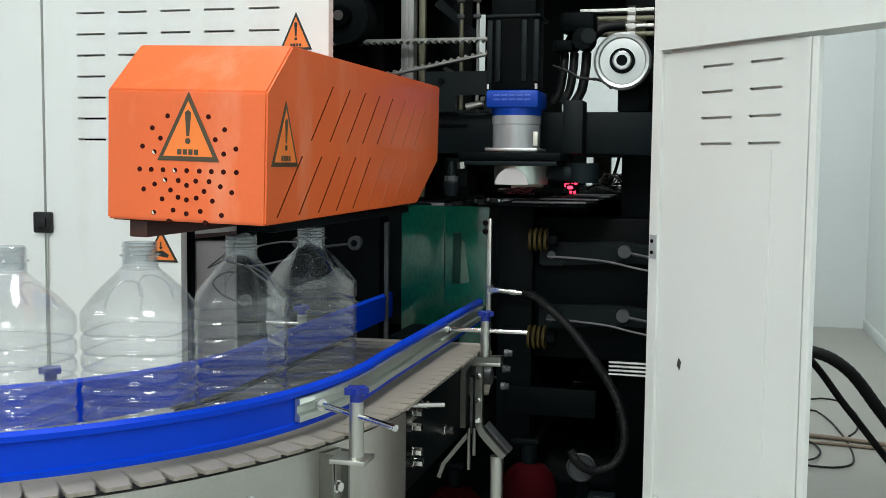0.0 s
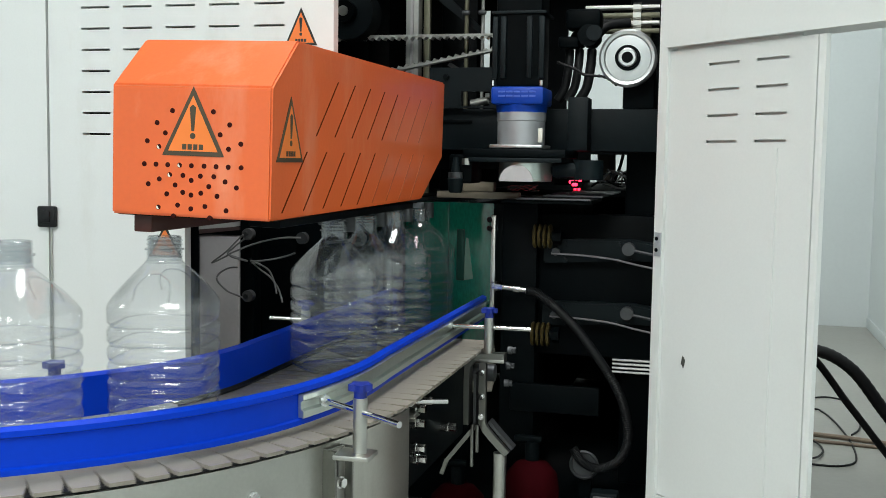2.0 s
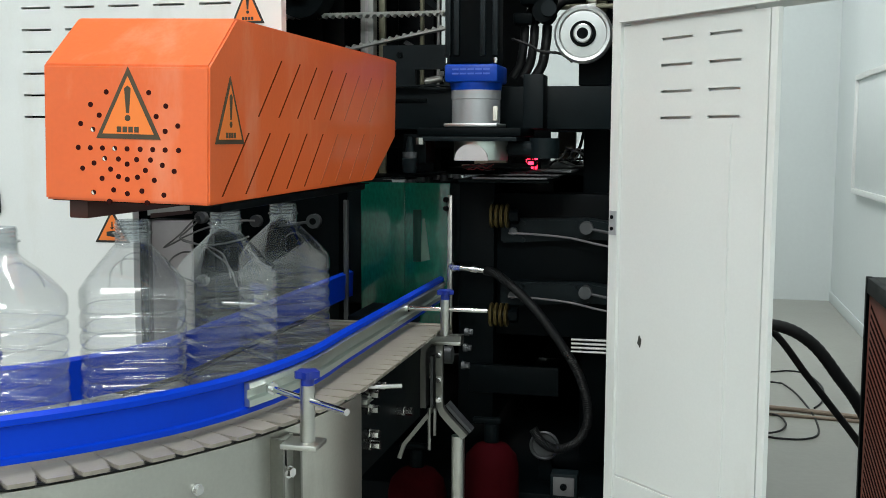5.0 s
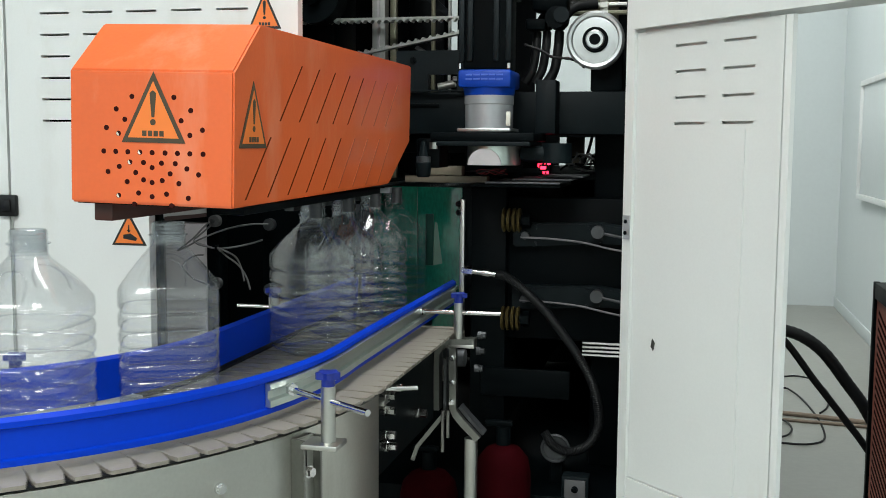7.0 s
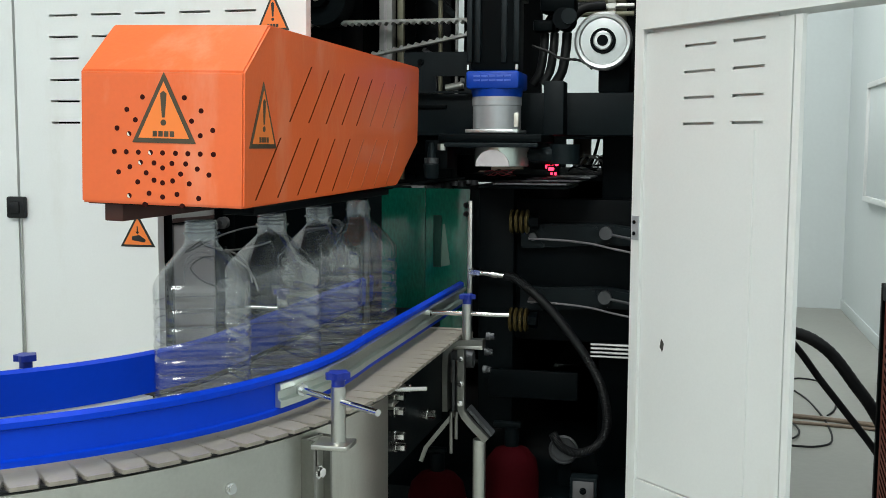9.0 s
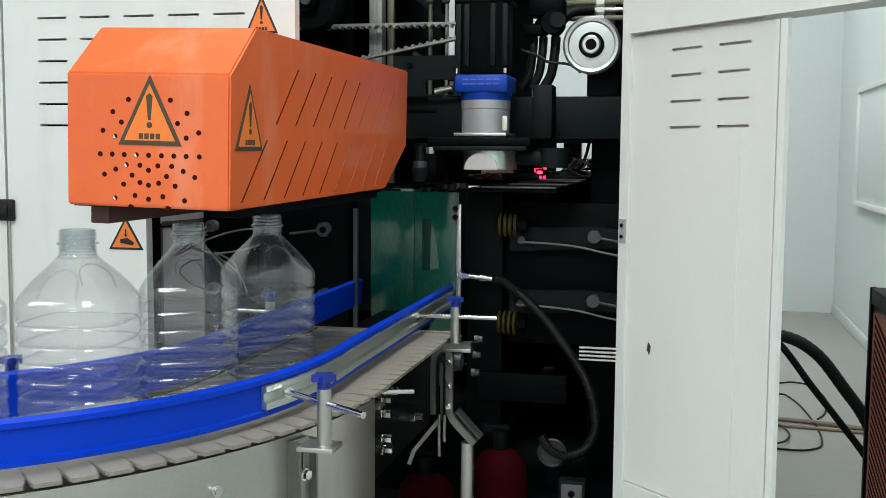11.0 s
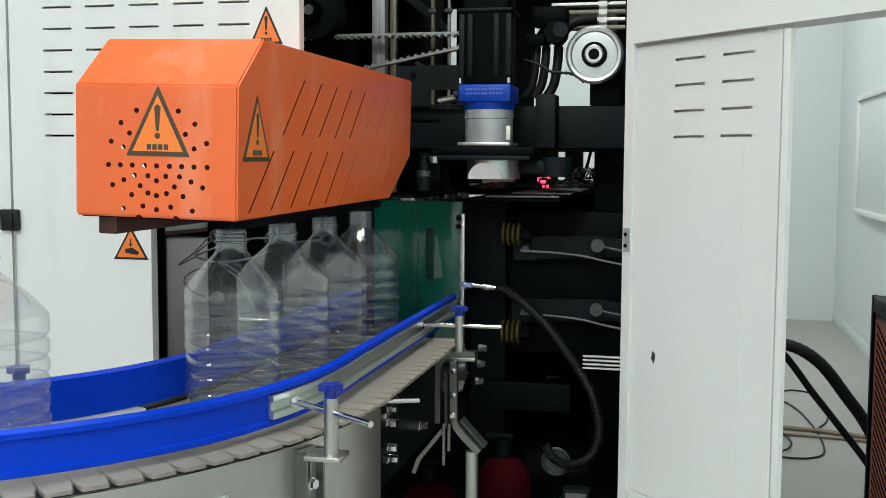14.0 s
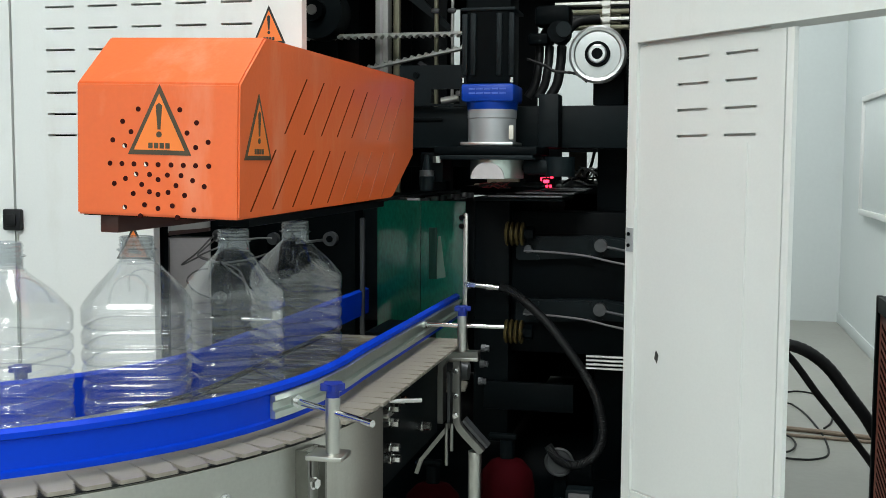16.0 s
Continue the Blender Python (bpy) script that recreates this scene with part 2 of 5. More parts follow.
def lathe(bm, prof, m=None, seg=32):
    """A turned body from (radius, height) pairs."""
    rings = []
    for r, z in prof:
        rings.append([bm.verts.new((r * math.cos(2 * math.pi * k / seg), r * math.sin(2 * math.pi * k / seg), z)) for k in range(seg)])
    for a, b in zip(rings, rings[1:]):
        for k in range(seg):
            bm.faces.new((a[k], a[(k + 1) % seg], b[(k + 1) % seg], b[k]))
    bm.faces.new(rings[0][::-1]), bm.faces.new(rings[-1])
    if m is not None:
        bmesh.ops.transform(bm, matrix=m, verts=bm.verts[:])
    return bm


def mesh_of(name, bm, material, smooth=True):
    me = bpy.data.meshes.new(name)
    bm.to_mesh(me)
    bm.free()
    me.materials.append(material)
    if smooth:
        for p in me.polygons:
            p.use_smooth = True
        me.set_sharp_from_angle(angle=radians(35))
    return me


def thing(name, at, label, category, group="", kind=""):
    ob = new(name)
    ob.empty_display_size = 0.05
    ob.location = at
    return tagged(ob, label, category, group, kind)


def part(name, bm, material, parent, label="", world_space=True, smooth=True):
    """One mesh under a thing; its points are given in the world unless world_space is off."""
    if world_space:
        base, p = Vector((0, 0, 0)), parent
        while p:
            base, p = base + p.location, p.parent
        bmesh.ops.translate(bm, vec=-base, verts=bm.verts[:])
    ob = new(name, mesh_of(name, bm, material, smooth))
    ob.parent = parent
    return tagged(ob, label)


def solid(name, bm, material, label, category, kind="", group=""):
    ob = new(name, mesh_of(name, bm, material))
    return tagged(ob, label, category, group, kind)


B = bmesh.new


# ---- hall ----
def hall():
    x0, x1, y0, y1, h = -5.2, 1.3, -4.4, 9.7, 4.2
    solid("floor", box(B(), (x0 - 0.2, y0 - 0.2, -0.2), (x1 + 0.2, y1 + 0.2, 0)), FLOOR, "pale grey epoxy factory floor, scuffed", "floor", "structure")
    solid("ceiling", box(B(), (x0 - 0.2, y0 - 0.2, h), (x1 + 0.2, y1 + 0.2, h + 0.15)), CEIL, "plain light sheet ceiling of the hall", "ceiling", "structure")
    solid("wall_east", box(B(), (x1, y0, 0), (x1 + 0.15, y1, h)), WALL, "smooth white panel wall of the hall", "wall", "structure")
    solid("wall_west", box(B(), (x0 - 0.15, y0, 0), (x0, y1, h)), WALL, "plain white hall wall", "wall", "structure")
    solid("wall_north", box(B(), (x0 - 0.15, y1, 0), (x1 + 0.15, y1 + 0.15, h)), WALL, "white panel end wall of the hall", "wall", "structure")
    solid("wall_south", box(B(), (x0 - 0.15, y0 - 0.15, 0), (x1 + 0.15, y0, h)), WALL, "plain white hall wall", "wall", "structure")
    bm = B()
    box(bm, (x1 - 0.012, y0, 0), (x1 - 0.001, y1 - 0.02, 0.09), 0.002)
    solid("baseboard", bm, WALL, "white skirting strip along the hall wall", "baseboard", "structure")
    w = thing("wall_panel", (1.295, 7.4, 1.03), "white framed access panel on the hall wall", "wall panel")
    bm = B()
    for lo, hi in (((6.35, 1.0), (8.5, 1.04)), ((6.35, 1.84), (8.5, 1.88)), ((8.46, 1.04), (8.5, 1.84)), ((6.35, 1.04), (6.39, 1.84))):
        box(bm, (1.255, lo[0], lo[1]), (1.298, hi[0], hi[1]), 0.004)
    part("frame", bm, WHITE, w)
    part("leaf", box(B(), (1.275, 6.39, 1.04), (1.297, 8.46, 1.84), 0.003), WALL, w)
    for x, y, level in LAMP_PLACES:
        f = thing("ceiling_light", (x, y, h), "white panel lamp with a lit diffuser on the ceiling", "ceiling light", "hall lamps")
        part("housing", box(B(), (x - LAMP_LONG / 2 - 0.06, y - LAMP_DEEP / 2 - 0.05, h - 0.06), (x + LAMP_LONG / 2 + 0.06, y + LAMP_DEEP / 2 + 0.05, h), 0.01), WHITE, f)
        part("diffuser", box(B(), (x - LAMP_LONG / 2, y - LAMP_DEEP / 2, h - 0.085), (x + LAMP_LONG / 2, y + LAMP_DEEP / 2, h - 0.061), 0.008), TUBE, f, "lit white diffuser")
        lamp = bpy.data.lights.new("batten_light", "AREA")
        lamp.shape, lamp.size, lamp.size_y, lamp.energy, lamp.color = "RECTANGLE", LAMP_LONG, LAMP_DEEP, LAMP_POWER * level, (0.985, 1.0, 0.975)
        ob = new("batten_light", lamp)
        ob.location = (x, y, h - 0.095)


hall()


# ---- warning stickers ----
def triangle(cx, cy, w, h, grow=1.0):
    return [(cx - w / 2 * grow, cy - h / 3 * grow), (cx + w / 2 * grow, cy - h / 3 * grow), (cx, cy + h * 2 / 3 * grow)]


def sticker(parent, origin, right, up, out, w, h, ink, hand=False, name="warning_sticker"):
    """A triangular warning sticker as thin layers; origin is the middle of its foot."""
    o, r, u, n = (Vector(v) for v in (origin, right, up, out))

    def at(d0, d1):
        return lambda a, b, s: o + r * a + u * b + n * (d1 if s else d0)
    cy = h / 3
    border = prism(B(), triangle(0, cy, w, h), at(0.0002, 0.0012))
    ob = part(name, border, ink, parent, "triangular warning sticker, dark rim on orange")
    part("face", prism(B(), triangle(0, cy, w, h, 0.8), at(0.0012, 0.0017)), YELLOW, ob, "orange sticker face").location = (0, 0, 0)
    if hand:
        bm = prism(B(), [(-0.16 * w, 0.2 * h), (0.2 * w, 0.14 * h), (0.24 * w, 0.22 * h), (0.05 * w, 0.36 * h), (-0.16 * w, 0.32 * h)], at(0.0017, 0.0022))
        prism(bm, [(-0.018 * w, 0.42 * h), (0.018 * w, 0.42 * h), (0.018 * w, 0.62 * h), (-0.018 * w, 0.62 * h)], at(0.0017, 0.0022))
        prism(bm, [(-0.06 * w, 0.46 * h), (0.06 * w, 0.46 * h), (0, 0.38 * h)], at(0.0017, 0.0022))
        part("pictogram", bm, INK, ob, "black crush pictogram")
    else:
        bm = prism(B(), [(-0.022 * w, 0.36 * h), (0.022 * w, 0.36 * h), (0.05 * w, 0.7 * h), (0, 0.74 * h), (-0.05 * w, 0.7 * h)], at(0.0017, 0.0022))
        prism(bm, [(0.045 * w * math.cos(a), 0.29 * h + 0.045 * w * math.sin(a)) for a in (k * math.pi / 5 for k in range(10))], at(0.0017, 0.0022))
        part("exclamation_mark", bm, ink, ob, "dark exclamation mark")
        for k in range(4):
            x = (k - 1.5) * 0.09 * w
            part("print_bar", prism(B(), [(x - 0.034 * w, 0.09 * h), (x + 0.034 * w, 0.09 * h), (x + 0.034 * w, 0.17 * h), (x - 0.034 * w, 0.17 * h)], at(0.0017, 0.0021)), ink, ob)
        part("print_bar", prism(B(), [(-0.17 * w, 0.055 * h), (0.17 * w, 0.055 * h), (0.17 * w, 0.068 * h), (-0.17 * w, 0.068 * h)], at(0.0017, 0.0021)), ink, ob)
    return ob


# ---- white cabinet behind the conveyor ----
def slotted_panel(x0, x1, z0, z1, place, slots):
    """A sheet with slots through it: cells between sorted lines, leaving out the slots."""
    xs = sorted({x0, x1, *(v for s in slots for v in s[:2])})
    zs = sorted({z0, z1, *(v for s in slots for v in s[2:])})
    bm = B()
    grid = {}

    def vert(x, z, s):
        key = (x, z, s)
        if key not in grid:
            grid[key] = bm.verts.new(place(x, z, s))
        return grid[key]

    def hole(i, j):
        if not (0 <= i < len(xs) - 1 and 0 <= j < len(zs) - 1):
            return True
        cx, cz = (xs[i] + xs[i + 1]) / 2, (zs[j] + zs[j + 1]) / 2
        return any(s[0] < cx < s[1] and s[2] < cz < s[3] for s in slots)
    for i in range(len(xs) - 1):
        for j in range(len(zs) - 1):
            if hole(i, j):
                continue
            a, b, c, d = xs[i], xs[i + 1], zs[j], zs[j + 1]
            bm.faces.new((vert(a, c, 0), vert(b, c, 0), vert(b, d, 0), vert(a, d, 0)))
            bm.faces.new((vert(a, d, 1), vert(b, d, 1), vert(b, c, 1), vert(a, c, 1)))
            for (p, q), (di, dj) in ((((a, c), (b, c)), (0, -1)), (((b, d), (a, d)), (0, 1)), (((b, c), (b, d)), (1, 0)), (((a, d), (a, c)), (-1, 0))):
                if hole(i + di, j + dj):
                    bm.faces.new((vert(*p, 0), vert(*p, 1), vert(*q, 1), vert(*q, 0)))
    bmesh.ops.recalc_face_normals(bm, faces=bm.faces[:])
    return bm


def cabinet():
    y = 1.96
    c = thing("electrical_cabinet", (-1.4, y, 0), "tall white powder-coated machine cabinet with vent slots", "cabinet")
    flat = lambda x, z, s: (x, y + 0.025 * s, z)
    slots = []
    for r in range(7):
        z = 1.4205 + r * 0.0435
        for k in range(5):
            x = -1.281 + k * 0.0974
            slots.append((x, x + 0.066, z, z + 0.0045))
    bm = slotted_panel(-1.360, -0.722, 1.275, 2.15, flat, slots)
    box(bm, (-1.360, y, 0.1), (-1.045, y + 0.025, 1.275))
    part("door", bm, WHITE, c, "white door with rows of vent slots")
    part("door", slotted_panel(-2.6, -1.3665, 0.1, 2.15, flat, []), WHITE, c, "plain white cabinet door")
    part("backing", box(B(), (-2.6, y + 0.05, 0.1), (-1.05, y + 0.07, 2.15)), BLACK, c)
    part("backing", box(B(), (-1.05, y + 0.05, 1.29), (-0.76, y + 0.07, 2.15)), BLACK, c)
    part("plinth", box(B(), (-2.6, y + 0.02, 0), (-1.05, y + 0.3, 0.1), 0.003), BLACK, c, "black plinth")
    h = part("latch", box(B(), (-1.3855, y - 0.014, 1.224), (-1.3425, y - 0.0005, 1.269), 0.004), RUBBER, c, "black latch block")
    part("latch_face", box(B(), (-1.3755, y - 0.018, 1.234), (-1.3525, y - 0.0135, 1.259), 0.003), RUBBER, h)
    rod = cyl(B(), (-1.357, y - 0.004, 0.3), (-1.357, y - 0.004, 1.224), 0.002, 8)
    part("latch_rod", rod, STEEL, c, "thin steel latch rod")
    sticker(c, (-0.79, y, 1.6), (1, 0, 0), (0, 0, 1), (0, -1, 0), 0.068, 0.074, INK)
    sticker(c, (-1.09, y, 1.17), (1, 0, 0), (0, 0, 1), (0, -1, 0), 0.078, 0.068, INK, hand=True)
    g = thing("inner_frame_post", (-1.18, 2.4, 0), "grey painted steel post inside the machine opening", "post")
    part("web", box(B(), (-1.243, 2.4, 0), (-1.135, 2.44, 1.183), 0.004), PALEGREY, g)
    part("recess", box(B(), (-1.284, 2.408, 0), (-1.2435, 2.455, 1.178), 0.002), GREYPAINT, g, "dark recessed edge")
    part("band", prism(B(), [(-1.243, 1.186), (-1.135, 1.199), (-1.135, 1.207), (-1.243, 1.197)], lambda a, z, s: (a, 2.398 + 0.02 * s, z)), ROSEWOOD, g, "brown rubber strip")
    part("cap", prism(B(), [(-1.34, 1.179), (-1.135, 1.2085), (-1.135, 1.24), (-1.34, 1.24)], lambda a, z, s: (a, 2.42 + 0.02 * s, z)), WHITE, g, "pale cap plate")


cabinet()


# ---- orange guard over the conveyor ----
def orange_guard():
    x0, x1 = -0.760, -0.533
    g = thing("orange_guard", (-0.646, 1.66, 1.3), "orange sheet-metal guard box with slanted slots and drilled front", "machine guard")
    prof = [(1.24, 1.3), (1.24, 1.47), (1.32, 1.536), (2.088, 1.536), (2.088, 1.385), (1.945, 1.305)]
    bm = B()
    prism(bm, prof, lambda a, b, s: (x1 if s else x0, a, b))
    bmesh.ops.bevel(bm, geom=bm.edges[:], offset=0.0025, segments=2, affect="EDGES")
    part("shell", bm, ORANGE, g)
    # front holes: flat dark discs, the shade inside them painted as colour
    cx, cz = -0.644, 1.363
    spots = []
    for n, (dz, xs) in enumerate(((0.074, (-0.028, 0.03)), (0.058, (-0.05, 0.053)), (0.045, (-0.038, 0.04)), (0.034, (-0.064, 0.069)), (0.027, (-0.047, 0.052)),
                                  (0.004, (-0.068, -0.051, -0.034, -0.017, 0.0, 0.018, 0.035, 0.052, 0.07)), (-0.009, (-0.031, -0.012, 0.013, 0.032)),
                                  (-0.015, (-0.046, 0.0, 0.048)), (-0.022, (-0.062, -0.023, 0.025, 0.064)), (-0.031, (-0.012, 0.014)), (-0.034, (-0.035, 0.0, 0.037)),
                                  (-0.048, (-0.019, 0.02)), (-0.052, (-0.047, 0.0, 0.05)), (-0.0625, (-0.025, 0.027)))):
        for x in xs:
            spots.append((cx + x, cz + dz))
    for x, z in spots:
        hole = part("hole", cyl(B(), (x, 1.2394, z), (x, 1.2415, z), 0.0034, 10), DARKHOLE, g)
        # four holes get a pale sliver that paints a glint
        if any(abs(x - cx - a) < 0.001 and abs(z - cz - b) < 0.001 for a, b in ((-0.047, 0.027), (-0.031, -0.009), (-0.047, -0.052), (-0.017, 0.004))):
            part("plug", prism(B(), [(x + 0.0028 * math.cos(q), z + 0.0028 * math.sin(q)) for q in (2.2 + 0.5 * k for k in range(7))], lambda a, b, e: (a, 1.2392 + 0.001 * e, b)), WHITEDOME, hole, "pale sliver painted as a glint in a drilled hole")
    # slanted slots on the side: thin strips coloured as slot shadow, far ones as reflection
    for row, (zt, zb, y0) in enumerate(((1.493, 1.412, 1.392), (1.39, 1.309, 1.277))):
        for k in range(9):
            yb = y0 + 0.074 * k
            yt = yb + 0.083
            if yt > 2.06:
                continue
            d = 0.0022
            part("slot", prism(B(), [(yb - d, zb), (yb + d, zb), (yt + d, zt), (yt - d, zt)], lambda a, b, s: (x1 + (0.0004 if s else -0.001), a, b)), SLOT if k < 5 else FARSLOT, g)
    part("bottom_channel", box(B(), (-0.74, 1.262, 1.275), (-0.713, 1.93, 1.2995), 0.002), MAROON, g, "dark inner channel below the guard")
    # added black sheet: the guard is open below, this stands for its inner shade
    part("underside", box(B(), (x0 + 0.004, 1.25, 1.2982), (x1 - 0.004, 1.93, 1.2996)), BLACK, g, "black sheet added for the shade inside the open guard")
    part("rail", box(B(), (-0.59, 1.3, 1.287), (-0.545, 1.93, 1.2995), 0.002), BLACK, g, "black linear rail below the guard")
    sticker(g, (-0.642, 1.24, 1.3795), (1, 0, 0), (0, 0, 1), (0, -1, 0), 0.088, 0.089, BROWNINK)
    sticker(g, (-0.533, 1.299, 1.3755), (0, 1, 0), (0, 0, 1), (1, 0, 0), 0.088, 0.086, BROWNINK)
    # the box hangs slightly out of true
    g.location = g.location + Vector((-0.002, 0, 0.0005))
    g.rotation_euler = (radians(0.22), radians(1.3), 0)


orange_guard()


# ---- conveyor ----
ARC_X, ARC_Y, ROW_X, ARC_R = -1.235, 1.60, -0.65, 0.585
QUARTER = ARC_R * math.pi / 2


def lane(s, off=0.0):
    """A point of the conveyor's lane, s metres from the mould side, off to its outer side; with the heading's turn in radians."""
    if s < 1.0:
        return ROW_X + off, 2.6 - s, 0.0
    if s < 1.0 + QUARTER:
        a = (s - 1.0) / ARC_R
        return ARC_X + (ARC_R + off) * math.cos(a), ARC_Y - (ARC_R + off) * math.sin(a), a
    return ARC_X - (s - 1.0 - QUARTER), ARC_Y - ARC_R - off, math.pi / 2


def ease(x):
    x = min(1.0, max(0.0, x))
    return x * x * (3 - 2 * x)


def near_off(s):
    return 0.142 + 0.03 * ease((s - 0.95) / 0.4)


def sweep(bm, s0, s1, prof, off=lambda s: 0.0, step=0.03):
    """A profile of (sideways, height) pairs swept along the lane."""
    n = max(2, int((s1 - s0) / step))
    last = None
    for i in range(n + 1):
        s = s0 + (s1 - s0) * i / n
        ring = [bm.verts.new((*lane(s, off(s) + d)[:2], z)) for d, z in prof]
        if last:
            for k in range(len(prof)):
                q = (k + 1) % len(prof)
                bm.faces.new((last[k], ring[k], ring[q], last[q]))
        else:
            bm.faces.new(ring)
        last = ring
    bm.faces.new(last[::-1])
    bmesh.ops.recalc_face_normals(bm, faces=bm.faces[:])
    return bm


def rect(d0, d1, z0, z1):
    return [(d0, z0), (d1, z0), (d1, z1), (d0, z1)]


CHAIN_OUT, CHAIN_IN, BELT_Z, CHAIN_START = 0.215, -0.098, 1.0, 0.46
conveyor = thing("conveyor", (-0.9, 1.3, 0), "curved slat-chain conveyor with stainless side frames", "conveyor")


def bolt(bm, p, d, r=0.006, l=0.012):
    p, d = Vector(p), Vector(d)
    cyl(bm, p, p + d * l * 0.5, r * 1.25, 16)
    cyl(bm, p + d * l * 0.5, p + d * l, r, 6)
    return bm


def conveyor_frame():
    c = conveyor
    part("side_plate", sweep(B(), 1.03, 4.9, rect(0.207, 0.211, 0.8, 0.9905)), SKIRT, c, "satin stainless side plate")
    part("side_plate", sweep(B(), 0.5, 4.9, rect(-0.09, -0.086, 0.8, 0.982)), SKIRT, c, "satin stainless side plate")
    part("side_plate", sweep(B(), 0.56, 1.028, rect(0.176, 0.182, 0.83, 0.975)), BLACK, c, "dark joint plate")
    part("wear_strip", sweep(B(), 0.5, 1.215, rect(-0.105, -0.078, 1.0008, 1.004)), RUBBER, c, "dark plastic wear strip")
    part("wear_strip", sweep(B(), 1.22, 4.9, rect(-0.105, -0.076, 1.0008, 1.0045)), WEAR, c, "white plastic wear strip")
    # black strip added close below the slats as the shade in their gaps
    part("chain_guide", sweep(B(), 0.52, 4.9, rect(0.122, 0.2065, 0.9908, 0.9945)), RUBBER, c, "black strip added to darken the slat gaps")
    part("chain_bed", sweep(B(), 0.47, 4.9, rect(-0.085, 0.12, 0.981, 0.9935)), SLAT, c, "grey plastic chain bed")
    part("edge_angle", sweep(B(), 0.47, 1.0, rect(0.186, 0.2, 0.982, 0.9905)), STEEL, c, "thin steel edge angle")
    for s in (1.12, 1.9, 3.2, 4.6):
        x, y, a = lane(s, 0.05)
        bm = box(B(), (x - 0.1, y - 0.02, 0), (x - 0.06, y + 0.02, 0.82), 0.003)
        part("leg", bm, STEEL, c)
    for at in (1.303, 1.75, 2.4):
        x, y, a = lane(at, 0.211)
        part("bolt", bolt(B(), (x, y, 0.9475), (math.cos(a), -math.sin(a), 0), 0.006, 0.009), CHROME, c)
    part("drive_shaft", cyl(B(), (-0.78, 2.12, 0.94), (-0.42, 2.12, 0.94), 0.018), DULL, c)


def star_knob(bm, x, y, z, r=0.0148):
    pts = []
    for k in range(24):
        a = 2 * math.pi * k / 24
        q = r * (1 + 0.16 * math.cos(5 * a))
        pts.append((x + q * math.cos(a), y + q * math.sin(a)))
    prism(bm, pts, lambda a, b, s: (a, b, z + (0.009 if s else 0.0)))
    cyl(bm, (x, y, z - 0.012), (x, y, z), 0.009, 14)
    return bm


def rail_post(base, rail_s, off, rail_side):
    """A clamp post: bracket, tube, blue star knob and the cross rod that holds the guide rail."""
    x, y, z0, z1 = base
    p = thing("rail_clamp_post", (x, y, z0), "stainless clamp post with a blue star knob beside the conveyor", "clamp post", "rail clamps")
    part("tube", cyl(B(), (x, y, z0), (x, y, z1 - 0.012), 0.0098, 20), STEEL, p)
    part("knob", star_knob(B(), x, y, z1 - 0.002), NAVY, p, "blue star knob")
    rx, ry, _ = lane(rail_s, off)
    d = Vector((x - rx, y - ry, 0))
    e = Vector((x, y, 0)) + d.normalized() * rail_side
    zr = z1 - 0.032
    bm = cyl(B(), (rx, ry, zr), (e.x, e.y, zr), 0.0045, 14)
    cyl(bm, (rx, ry, zr), Vector((rx, ry, zr)) + d.normalized() * 0.006, 0.009, 6)
    part("cross_rod", bm, CHROME, p, "polished cross rod")
    return p


def flat_bar(line, wide, y, deep):
    """A bent flat bar along (x, z) points, deep along y."""
    pts = [Vector((a, b)) for a, b in line]
    sides = ([], [])
    for i, p in enumerate(pts):
        d = (pts[min(i + 1, len(pts) - 1)] - pts[max(i - 1, 0)]).normalized()
        n = Vector((-d.y, d.x)) * wide / 2
        sides[0].append(p + n)
        sides[1].append(p - n)
    return prism(B(), [(q.x, q.y) for q in sides[0] + sides[1][::-1]], lambda a, z, e: (a, y + deep * e, z))


